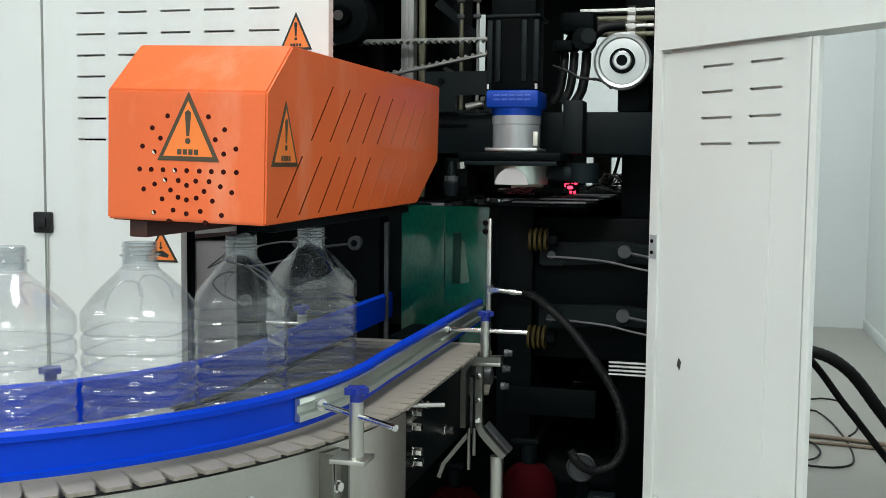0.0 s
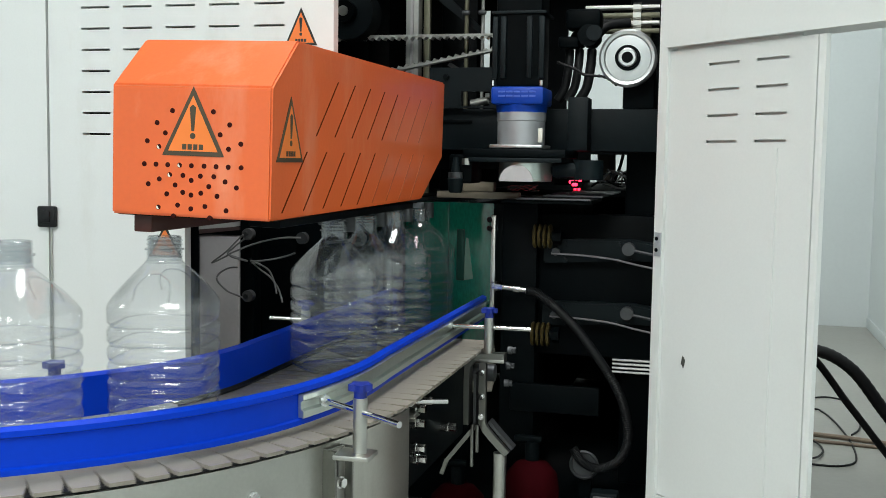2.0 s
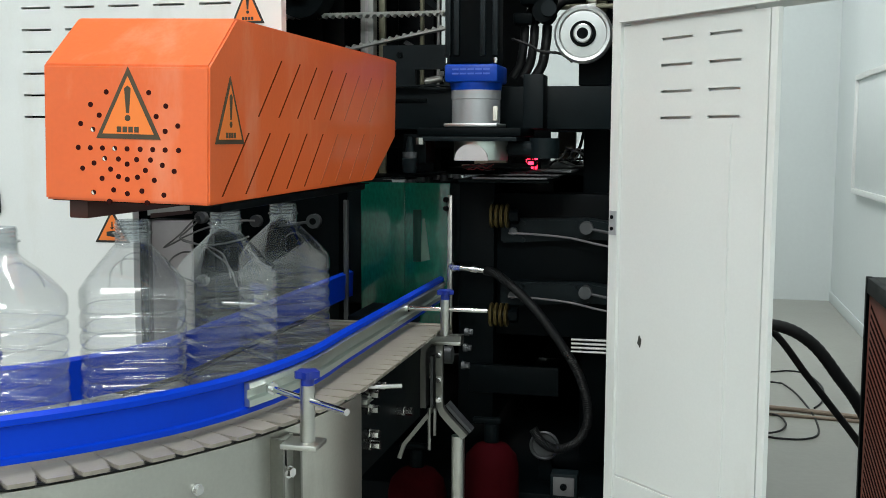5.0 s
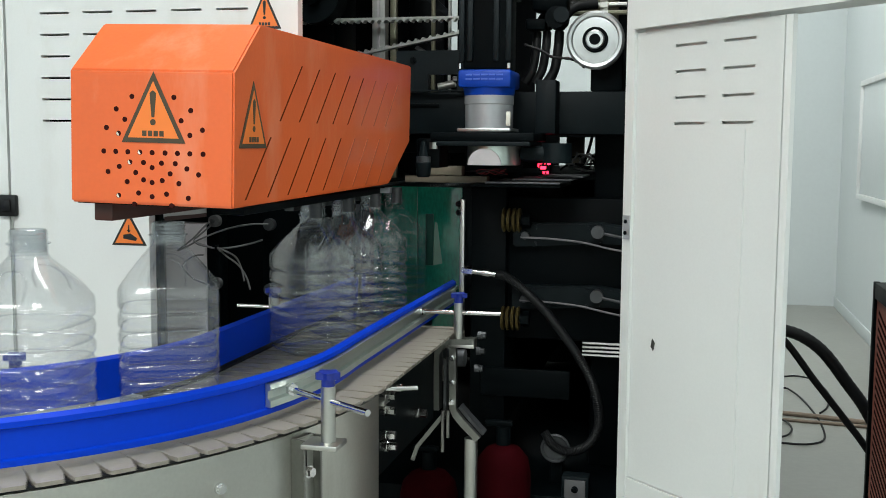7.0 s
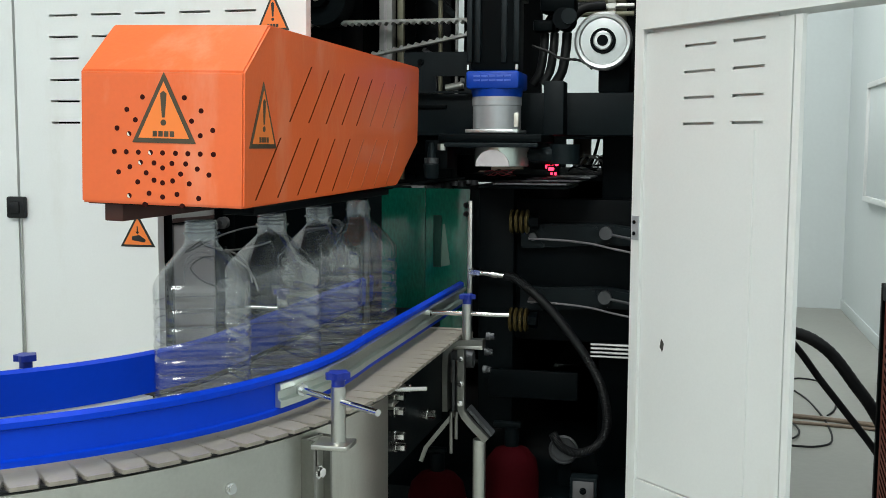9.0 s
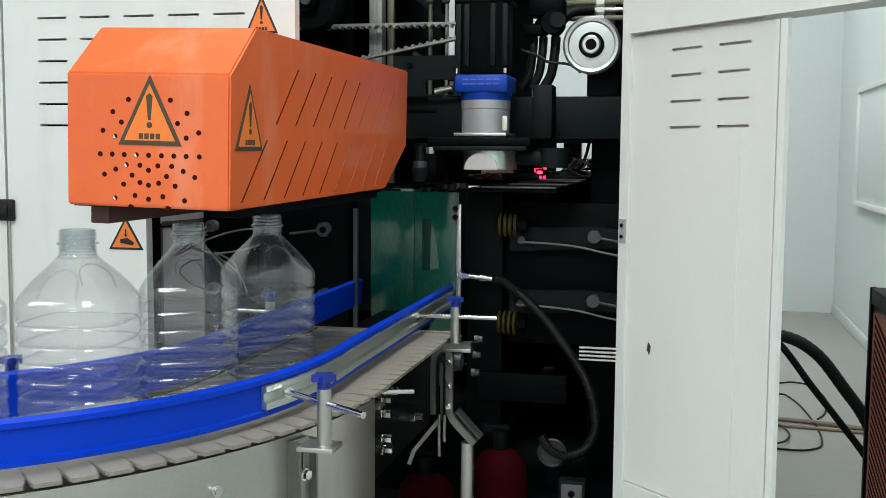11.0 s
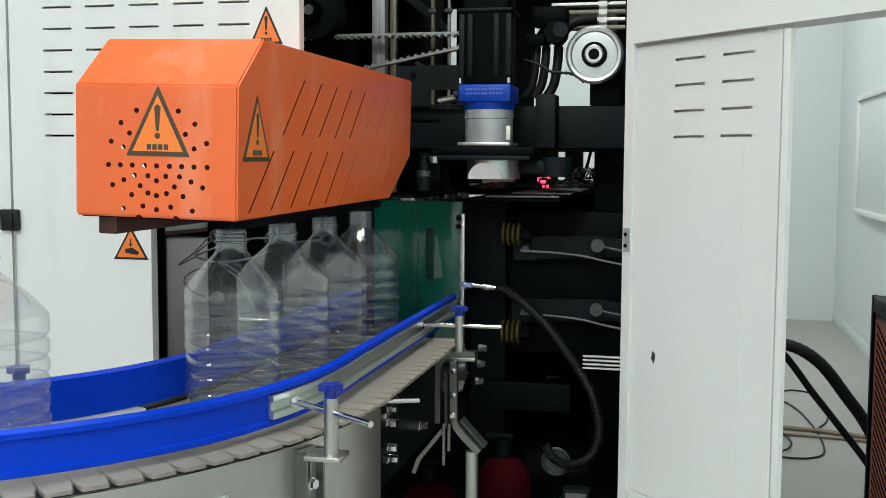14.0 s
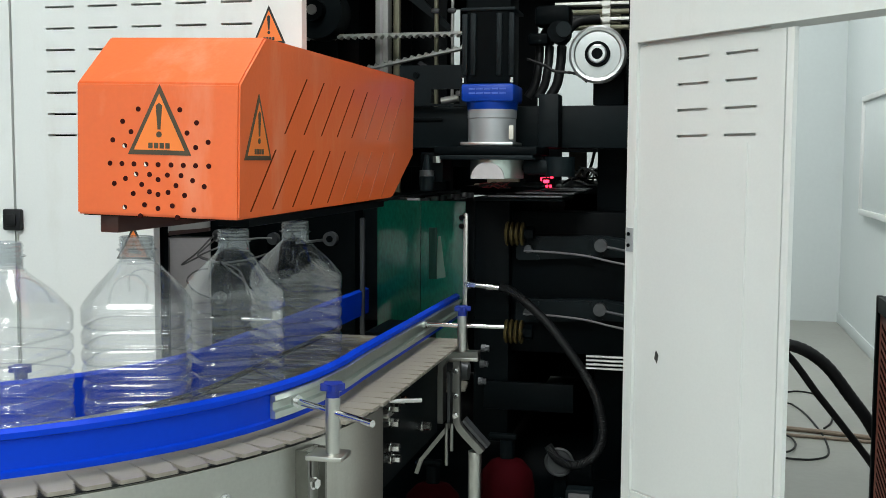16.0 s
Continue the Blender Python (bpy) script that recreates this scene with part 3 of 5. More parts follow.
def conveyor_details():
    # the post beside the curve
    p = rail_post((-0.437, 1.315, 0.985, 1.072), 1.183, 0.178, 0.085)
    part("bracket", box(B(), (-0.468, 1.292, 0.978), (-0.418, 1.336, 0.985), 0.0015), STEEL, p)
    b = thing("slotted_bracket", (-0.47, 1.27, 0.8), "slotted stainless hanger plate bolted to the conveyor side", "bracket")
    m = Matrix.Translation((-0.479, 1.334, 0)) @ Matrix.Rotation(radians(71.7), 4, "Z")
    bm = slotted_panel(-0.02, 0.02, 0.7, 0.984, lambda u, z, s: m @ Vector((u * 0.8, -0.004 * s, z)), [(-0.0025, 0.0025, 0.944, 0.974)])
    part("plate", bm, STEEL, b)
    for u in (-0.0182, 0.0182):
        bm = B()
        prism(bm, [(u - 0.002, -0.016), (u + 0.002, -0.016), (u + 0.002, 0.006), (u - 0.002, 0.006)], lambda a, v, s: m @ Vector((a, v, 0.984 if s else 0.7)))
        part("flange", bm, DARKSTEEL, b)
    n = (m.to_3x3() @ Vector((0, -1, 0)))
    part("bolt", bolt(B(), m @ Vector((0, -0.004, 0.936)), n, 0.007), CHROME, b, "hex bolt with washer")
    # the post at the machine end
    p = rail_post((-0.42, 2.05, 0.985, 1.078), 0.55, 0.15, 0.085)
    part("bracket", box(B(), (-0.445, 2.035, 0.977), (-0.385, 2.065, 0.9845), 0.0015), STEEL, p)
    b = thing("bent_support", (-0.42, 2.06, 0), "bent stainless support strut under the conveyor end", "support")
    for line, wide, y, deep, mat in (
            (((-0.385, 0.9905), (-0.435, 0.9885), (-0.45, 0.981), (-0.46, 0.965), (-0.4615, 0.94), (-0.461, 0.848)), 0.011, 2.034, 0.03, DARKSTEEL),
            (((-0.447, 0.95), (-0.447, 0.84)), 0.006, 2.05, 0.02, DULL),
            (((-0.431, 0.976), (-0.43, 0.85), (-0.424, 0.838), (-0.411, 0.823), (-0.378, 0.79)), 0.014, 2.045, 0.014, DARKSTEEL),
            (((-0.42, 0.85), (-0.4, 0.828), (-0.37, 0.797)), 0.006, 2.062, 0.03, DULL),
            (((-0.441, 0.847), (-0.502, 0.769), (-0.512, 0.74)), 0.008, 2.04, 0.008, DARKSTEEL)):
        part("strut", flat_bar(line, wide, y, deep), mat, b)
    part("leg", cyl(B(), (-0.394, 2.058, 0.0), (-0.394, 2.058, 0.79), 0.0135, 24), STEEL, b, "round stainless leg")
    part("foot_cap", cyl(B(), (-0.394, 2.058, 0.0), (-0.394, 2.058, 0.012), 0.03, 24), RUBBER, b, "black round foot")
    for z in (0.955, 0.905, 0.865):
        part("bolt", bolt(B(), (-0.431, 2.045, z), (0, -1, 0), 0.0045), CHROME, b)
    for k, z in enumerate((0.997, 0.965, 0.929)):
        part("bolt", bolt(B(), (-0.386 - 0.003 * k, 2.08, z), (1, 0, 0), 0.0065, 0.016), DULL, b, "dull bolt head")
    for x in (-0.4465, -0.436):
        part("stud", cyl(B(), (x, 2.03, 0.765 if x < -0.44 else 0.795), (x, 2.03, 0.85), 0.0035, 10), DARKSTEEL, b)
    # joint plate bolts
    j = thing("joint_bolts", (-0.46, 1.65, 0.9), "bright bolts with nuts on the dark joint plate", "bolts")
    for y, z in ((1.648, 0.968), (1.646, 0.944), (1.649, 0.902), (1.655, 0.882), (1.862, 0.886), (1.69, 0.972)):
        part("bolt", bolt(B(), (-0.468, y, z), (1, 0, 0), 0.0075, 0.03), CHROME, j)
    part("wing_bolt", cyl(B(), (-0.46, 1.66, 0.977), (-0.415, 1.7, 0.972), 0.004, 10), CHROME, j)
    part("washer_plate", box(B(), (-0.4675, 1.628, 0.955), (-0.452, 1.672, 0.963), 0.001), STEEL, j)
    # far side post
    rail_post((-0.905, 1.315, 0.8, 1.072), 1.42, -0.09, 0.03)
    rail_post((-0.812, 2.045, 0.8, 1.074), 0.555, -0.09, 0.08)
    # rails
    r = thing("outer_guide_rail", (-0.5, 1.5, 1.01), "glossy blue plastic guide rail with aluminium backing", "guide rail")
    blue = [(-0.004, 1.012), (0.008, 1.012), (0.008, 1.019), (0.004, 1.021), (0.004, 1.055), (0.009, 1.057), (0.009, 1.064), (0.0, 1.068), (-0.004, 1.066)]
    part("blue_profile", sweep(B(), 0.17, 4.9, blue, near_off), BLUE, r)
    alu = [(0.0045, 1.022), (0.014, 1.022), (0.014, 1.031), (0.009, 1.034), (0.009, 1.044), (0.014, 1.047), (0.014, 1.0545), (0.0045, 1.0545)]
    part("aluminium_backing", sweep(B(), 0.17, 1.215, alu, near_off), ALU, r, "pale aluminium backing channel")
    part("aluminium_backing", sweep(B(), 1.715, 1.9, alu, near_off), ALU, r, "pale aluminium backing channel")
    r = thing("inner_guide_rail", (-0.74, 1.5, 1.01), "glossy blue plastic inner guide rail", "guide rail")
    part("blue_profile", sweep(B(), 0.17, 4.9, [(-0.004, 1.008), (0.004, 1.008), (0.006, 1.066), (-0.004, 1.07)], lambda s: -0.088), BLUE, r)
    part("backing", sweep(B(), 0.17, 4.9, rect(-0.016, -0.0045, 1.022, 1.052), lambda s: -0.088), ALU, r)


conveyor_frame()
conveyor_details()


def slat_mesh():
    bm = B()
    a = [(-0.0168, CHAIN_OUT), (0.0128, CHAIN_OUT), (0.01885, CHAIN_OUT - 0.03), (0.01885, 0.14), (0.012, CHAIN_IN), (-0.012, CHAIN_IN), (-0.01885, 0.14), (-0.01885, CHAIN_OUT - 0.012)]
    prism(bm, a, lambda u, v, s: (v, u, -0.005 + 0.005 * s))
    box(bm, (0.04, -0.015, -0.022), (0.07, 0.015, -0.006))
    return mesh_of("slat", bm, SLAT, False)


SLAT_ME = slat_mesh()
PITCH, SPEED, SPROCKET = 0.0381, 0.19, 0.055
slats = []
for i in range(int((2.3 + 3.2 - CHAIN_START + 0.2) / PITCH)):
    ob = new("slat", SLAT_ME)
    ob.parent = conveyor
    slats.append((ob, 2.3 - i * PITCH))


def chain_lane(s, off=0.0):
    """The lane as the chain runs it: its pins lie 0.15 m outside the row of bottles."""
    run = (ARC_R + 0.15) * math.pi / 2
    if s < 1.0:
        return lane(s, off)
    if s < 1.0 + run:
        return lane(1.0 + (s - 1.0) * QUARTER / run, off)
    return lane(1.0 + QUARTER + (s - 1.0 - run), off)


def chain_pose(s):
    """Where a slat lies: on the lane, round the sprocket, or on the return run below."""
    half = math.pi * SPROCKET
    if s >= CHAIN_START:
        x, y, a = chain_lane(s)
        return Matrix.Translation((x, y, BELT_Z)) @ Matrix.Rotation(-a, 4, "Z")
    x, y, _ = lane(CHAIN_START)
    d = CHAIN_START - s
    if d < half:
        b = d / SPROCKET
        return Matrix.Translation((x, y + SPROCKET * math.sin(b), BELT_Z - SPROCKET + SPROCKET * math.cos(b))) @ Matrix.Rotation(-b, 4, "X")
    q = CHAIN_START + d - half
    x, y, a = chain_lane(q, -0.055)
    return Matrix.Translation((x, y, BELT_Z - 2 * SPROCKET)) @ Matrix.Rotation(-a, 4, "Z") @ Matrix.Rotation(-math.pi, 4, "X")


# ---- bottles ----
def bottle_meshes():
    """A square bottle with rounded corners: seven pillow ribs, a four-sided shoulder, two arched shoulder grooves and a ringed neck."""
    seg, half = 72, 0.0688

    def ring(bm, z, w, n):
        out = []
        for k in range(seg):
            a = 2 * math.pi * (k + 0.5) / seg
            a += 0.11 * math.sin(4 * a) * min(1.0, n - 2)
            c, s = math.cos(a), math.sin(a)
            q = w / ((abs(c) ** n + abs(s) ** n) ** (1 / n))
            out.append(bm.verts.new((q * c, q * s, z)))
        return out

    def skin(rings, bm, low=False):
        for a, b in zip(rings, rings[1:]):
            for k in range(seg):
                bm.faces.new((a[k], a[(k + 1) % seg], b[(k + 1) % seg], b[k]))
        if low:
            bm.faces.new(rings[0][::-1])

    lips = (0.0068, 0.0295, 0.053, 0.0759, 0.0985, 0.121, 0.1467, 0.1795)
    neck_z = 0.2335

    def shoulder(t):
        return half - 0.0024 - (half - 0.0267) * (t - 0.04 * math.sin(math.pi * t))

    def on_shoulder(z):
        return shoulder((z - lips[-1] - 0.0004) / (neck_z - lips[-1] - 0.0004))
    body_n = 4.2
    bm = B()
    R = []
    for z, w in ((0.010, 0.028), (0.007, 0.046), (0.0015, 0.0535), (0.0, 0.057), (0.001, 0.061), (0.0035, 0.0643), (0.006, 0.0658)):
        R.append(ring(bm, z, w, body_n))
    for low, top in zip(lips, lips[1:]):
        for z, dr in ((low + 0.0008, -0.004), (low + 0.002, -0.0036), (low + 0.0036, -0.0018), (low + 0.0058, -0.0006), (low + 0.0085, 0.0), (top - 0.007, 0.0), (top - 0.0048, -0.0002),
                      (top - 0.0038, -0.00055), (top - 0.0027, -0.001), (top - 0.0014, -0.0016), (top - 0.0003, -0.0022)):
            R.append(ring(bm, z, half + dr, body_n))
    for i in range(19):
        t = i / 18
        R.append(ring(bm, lips[-1] + 0.0004 + (neck_z - lips[-1] - 0.0004) * t, shoulder(t), body_n - 2.2 * ease((t - 0.25) / 0.75)))
    skin(R, bm, low=True)
    body = mesh_of("body", bm, PET)
    body.materials.append(PET_THICK)
    for p in body.polygons:
        z = p.center.z
        groove = any(-0.0004 < z - q < 0.0022 for q in lips[:-1])
        if z < 0.005 or groove or z > neck_z - 0.003:
            p.material_index = 1
    bm = B()
    N = [ring(bm, neck_z + z, w, 2.0) for z, w in ((0.0002, 0.0246), (0.0018, 0.0236), (0.0138, 0.0232), (0.015, 0.0266), (0.0168, 0.0266), (0.018, 0.0229), (0.0214, 0.0229), (0.0226, 0.024),
                                                   (0.024, 0.0229), (0.027, 0.0229), (0.0282, 0.024), (0.0296, 0.0228), (0.032, 0.0227), (0.0332, 0.0224), (0.034, 0.0213), (0.032, 0.0207), (0.005, 0.0205))]
    skin(N, bm)
    neck = mesh_of("neck", bm, PET_NECK)
    ribs = []
    for side in (-1, 1):
        arch = []
        for k in range(15):
            a = math.pi * k / 14
            x, zz = 0.024 * math.cos(a), 0.194 + 0.024 * math.sin(a)
            arch.append((x, side * on_shoulder(zz) * 0.99, zz))
        foot = side * on_shoulder(0.184) * 0.99
        ribs.append(mesh_of("handle_rib", tube(B(), [(0.024, foot, 0.184), *arch, (-0.024, foot, 0.184)], 0.0012, 8, smooth=2), PET))
    return body, neck, ribs


BODY_ME, NECK_ME, RIB_MES = bottle_meshes()
PERIOD, FIRST_OPEN, TRAVEL = 5.4, 0.25, 0.79
HELD = (0.752, 0.568, 0.385, 0.21)
bottles = []
for batch in range(-1, 3):
    for k in range(4):
        ob = thing("bottle", (0, 0, 0), "clear empty square ribbed plastic water bottle without cap", "bottle", "blown bottles")
        for nm, me in (("body", BODY_ME), ("neck", NECK_ME), *(("handle_rib", me) for me in RIB_MES)):
            p = new(nm, me)
            p.parent = ob
        bottles.append((ob, batch, k))

SHUTTLE = ((0.38, 0.0), (0.5, 0.03), (0.6, 0.13), (0.68, 0.29), (0.76, 0.5), (0.85, 0.67), (0.95, 0.81), (1.05, 0.91), (1.15, 0.97), (1.27, 1.0))


def table(rows, x):
    if x <= rows[0][0]:
        return rows[0][1]
    for (a, p), (b, q) in zip(rows, rows[1:]):
        if x <= b:
            return p + (q - p) * (x - a) / (b - a)
    return rows[-1][1]


ADVANCE = (
    ((1.27, 0.752), (1.65, 0.796), (2.15, 0.918), (2.75, 1.06), (3.25, 1.17), (3.75, 1.268), (4.25, 1.352), (4.65, 1.424), (5.15, 1.505), (25.15, 5.005)),
    ((1.27, 0.568), (1.65, 0.63), (2.15, 0.735), (2.75, 0.88), (3.25, 0.972), (3.8, 1.082), (4.25, 1.155), (4.65, 1.238), (5.15, 1.335), (5.75, 1.435), (6.35, 1.52), (26.35, 5.02)),
    ((1.27, 0.385), (1.65, 0.445), (2.15, 0.535), (2.75, 0.67), (3.25, 0.752), (3.8, 0.862), (4.25, 0.942), (4.65, 1.034), (5.15, 1.15), (5.75, 1.263), (6.35, 1.37), (6.95, 1.468), (26.95, 4.968)),
    ((1.27, 0.21), (1.65, 0.245), (2.15, 0.32), (2.75, 0.445), (3.25, 0.525), (3.8, 0.622), (4.25, 0.718), (4.65, 0.803), (5.15, 0.912), (5.75, 1.055), (6.35, 1.163), (6.95, 1.27), (7.55, 1.372), (8.15, 1.465), (28.15, 4.965)),
)


def bottle_place(t, batch, k):
    s = HELD[k]
    for n in range(-1, batch + 1):
        c = t - FIRST_OPEN - PERIOD * n
        s -= TRAVEL * (1 - table(SHUTTLE, c))
    c = t - FIRST_OPEN - PERIOD * batch
    if c > 1.27:
        s = table(ADVANCE[k], c)
    return s


def bottle_pose(t, batch, k):
    s = bottle_place(t, batch, k)
    x, y, a = lane(s, 0.012 * ease((s - 1.1) / 0.4))
    lift = 0.003 * (1 - ease((t - FIRST_OPEN - PERIOD * batch - 1.1) / 0.2))
    return pose(x, y, BELT_Z + 0.0006 + lift, 0, 0, 45 - math.degrees(a) + 4 * math.sin(7 * k + 3 * batch))


# ---- blow moulding machine ----
def machine_frame():
    m = thing("machine_frame", (-0.6, 3.2, 0), "black painted blow moulding machine frame with beams and columns", "machine frame")
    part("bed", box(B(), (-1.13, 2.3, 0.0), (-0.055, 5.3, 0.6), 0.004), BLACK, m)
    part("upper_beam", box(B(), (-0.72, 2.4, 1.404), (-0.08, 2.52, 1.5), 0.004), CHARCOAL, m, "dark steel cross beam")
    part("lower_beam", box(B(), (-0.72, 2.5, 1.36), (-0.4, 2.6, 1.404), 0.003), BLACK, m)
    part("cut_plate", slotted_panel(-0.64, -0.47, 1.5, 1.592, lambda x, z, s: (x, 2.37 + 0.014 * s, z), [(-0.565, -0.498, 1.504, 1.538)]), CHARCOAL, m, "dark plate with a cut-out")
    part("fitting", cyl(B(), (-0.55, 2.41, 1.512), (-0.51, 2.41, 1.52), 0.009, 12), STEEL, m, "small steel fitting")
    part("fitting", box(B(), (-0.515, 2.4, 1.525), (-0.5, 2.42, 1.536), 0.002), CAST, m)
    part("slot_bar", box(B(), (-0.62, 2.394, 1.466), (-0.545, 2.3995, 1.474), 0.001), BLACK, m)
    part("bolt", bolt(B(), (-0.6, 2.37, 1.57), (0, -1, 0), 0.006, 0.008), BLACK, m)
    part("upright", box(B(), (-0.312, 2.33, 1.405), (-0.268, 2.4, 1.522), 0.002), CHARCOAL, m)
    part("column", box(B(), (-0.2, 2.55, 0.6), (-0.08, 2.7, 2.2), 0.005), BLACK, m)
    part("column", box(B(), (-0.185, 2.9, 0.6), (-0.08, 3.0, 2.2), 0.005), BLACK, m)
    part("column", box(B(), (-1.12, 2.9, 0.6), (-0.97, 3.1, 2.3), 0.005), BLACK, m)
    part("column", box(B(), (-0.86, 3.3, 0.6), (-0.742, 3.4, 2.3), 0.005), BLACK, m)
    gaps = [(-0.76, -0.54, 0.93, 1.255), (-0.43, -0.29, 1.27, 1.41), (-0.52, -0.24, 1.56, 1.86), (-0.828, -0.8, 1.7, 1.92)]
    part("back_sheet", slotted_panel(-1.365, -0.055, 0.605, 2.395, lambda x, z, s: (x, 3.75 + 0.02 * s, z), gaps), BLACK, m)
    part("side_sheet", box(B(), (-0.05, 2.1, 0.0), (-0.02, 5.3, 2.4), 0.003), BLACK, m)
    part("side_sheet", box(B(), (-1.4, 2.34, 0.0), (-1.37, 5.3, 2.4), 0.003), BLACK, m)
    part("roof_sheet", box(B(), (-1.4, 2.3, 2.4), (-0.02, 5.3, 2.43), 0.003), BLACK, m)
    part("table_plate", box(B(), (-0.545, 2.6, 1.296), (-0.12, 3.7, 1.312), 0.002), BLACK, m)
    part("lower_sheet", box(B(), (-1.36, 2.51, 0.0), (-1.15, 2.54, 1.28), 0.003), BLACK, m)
    k = thing("transfer_track", (-0.61, 3.7, 0.6), "dark narrow track that carries bottles through the moulds", "track")
    part("rail", box(B(), (-0.672, 2.2, 0.96), (-0.555, 5.3, 0.9995), 0.003), BLACK, k)
    for y in (2.62, 3.6, 4.6):
        part("stand", box(B(), (-0.63, y, 0.6), (-0.59, y + 0.05, 0.9595), 0.003), BLACK, k)
    # profile columns seen above the guard
    f = thing("profile_column", (-0.83, 2.95, 1.3), "aged grey aluminium profile column", "column")
    part("post", box(B(), (-0.869, 2.93, 0.6), (-0.83, 2.97, 2.3), 0.004), ZINC, f)
    part("channel", box(B(), (-0.854, 2.926, 0.6), (-0.845, 2.9295, 2.3), 0.001), PALEGREY, f)
    part("post", box(B(), (-0.829, 2.975, 0.6), (-0.809, 2.995, 2.3), 0.004), OLIVE, f)
    part("diagonal", prism(B(), [(-0.79, 1.84), (-0.77, 1.86), (-0.66, 1.76), (-0.66, 1.74)], lambda a, z, s: (a, 3.0 + 0.02 * s, z)), CHARCOAL, f)
    for x, rad, mat in ((-0.694, 0.0065, OLIVE), (-0.647, 0.005, ZINC)):
        rod = part("guide_rod", cyl(B(), (x, 2.95, 1.45), (x, 2.95, 2.3), rad, 12), mat, f, "pale guide rod")
        for z in (1.79, 1.835):
            part("clamp", box(B(), (x - 0.012, 2.935, z), (x + 0.012, 2.9425, z + 0.014), 0.004), DULL, rod)
    part("brace", prism(B(), [(-0.76, 1.655), (-0.752, 1.663), (-0.66, 1.61), (-0.665, 1.6)], lambda a, z, s: (a, 2.99 + 0.02 * s, z)), IRONGREY, f)
    d = thing("drive_drum", (-1.0, 2.82, 1.79), "dark round drive drum with hub", "drum")
    part("drum", cyl(B(), (-1.0, 2.8, 1.785), (-1.0, 2.88, 1.785), 0.075, 40), CHARCOAL, d)
    part("hub", cyl(B(), (-1.0, 2.77, 1.785), (-1.0, 2.805, 1.785), 0.03, 24), BLACK, d)
    part("hub_cap", cyl(B(), (-1.0, 2.765, 1.785), (-1.0, 2.77, 1.785), 0.014, 20), STEEL, d)


def timing_belt(z0, z1, x0, x1, y, teeth=-1):
    """A flat belt run with blunt teeth below (-1) or above (1) it."""
    t = thing("timing_belt", ((x0 + x1) / 2, y, (z0 + z1) / 2), "pale toothed timing belt run", "belt")
    n = int((x1 - x0) / 0.0195)
    d = (z1 - z0) / (x1 - x0)
    bm = prism(B(), [(x0, z0), (x1, z1), (x1, z1 + 0.0065), (x0, z0 + 0.0065)], lambda a, z, s: (a, y + 0.03 * s, z))
    for i in range(n):
        x = x0 + (i + 0.3) * (x1 - x0) / n
        z = z0 + d * (x - x0) + (0.0055 if teeth > 0 else 0.001)
        prism(bm, [(x, z), (x + 0.0125, z + d * 0.0125), (x + 0.0098, z + teeth * 0.005), (x + 0.0075, z + teeth * 0.008), (x + 0.005, z + teeth * 0.008), (x + 0.0027, z + teeth * 0.005)],
              lambda a, b, s: (a, y + 0.03 * s, b))
    part("band", bm, BELT, t, smooth=False)


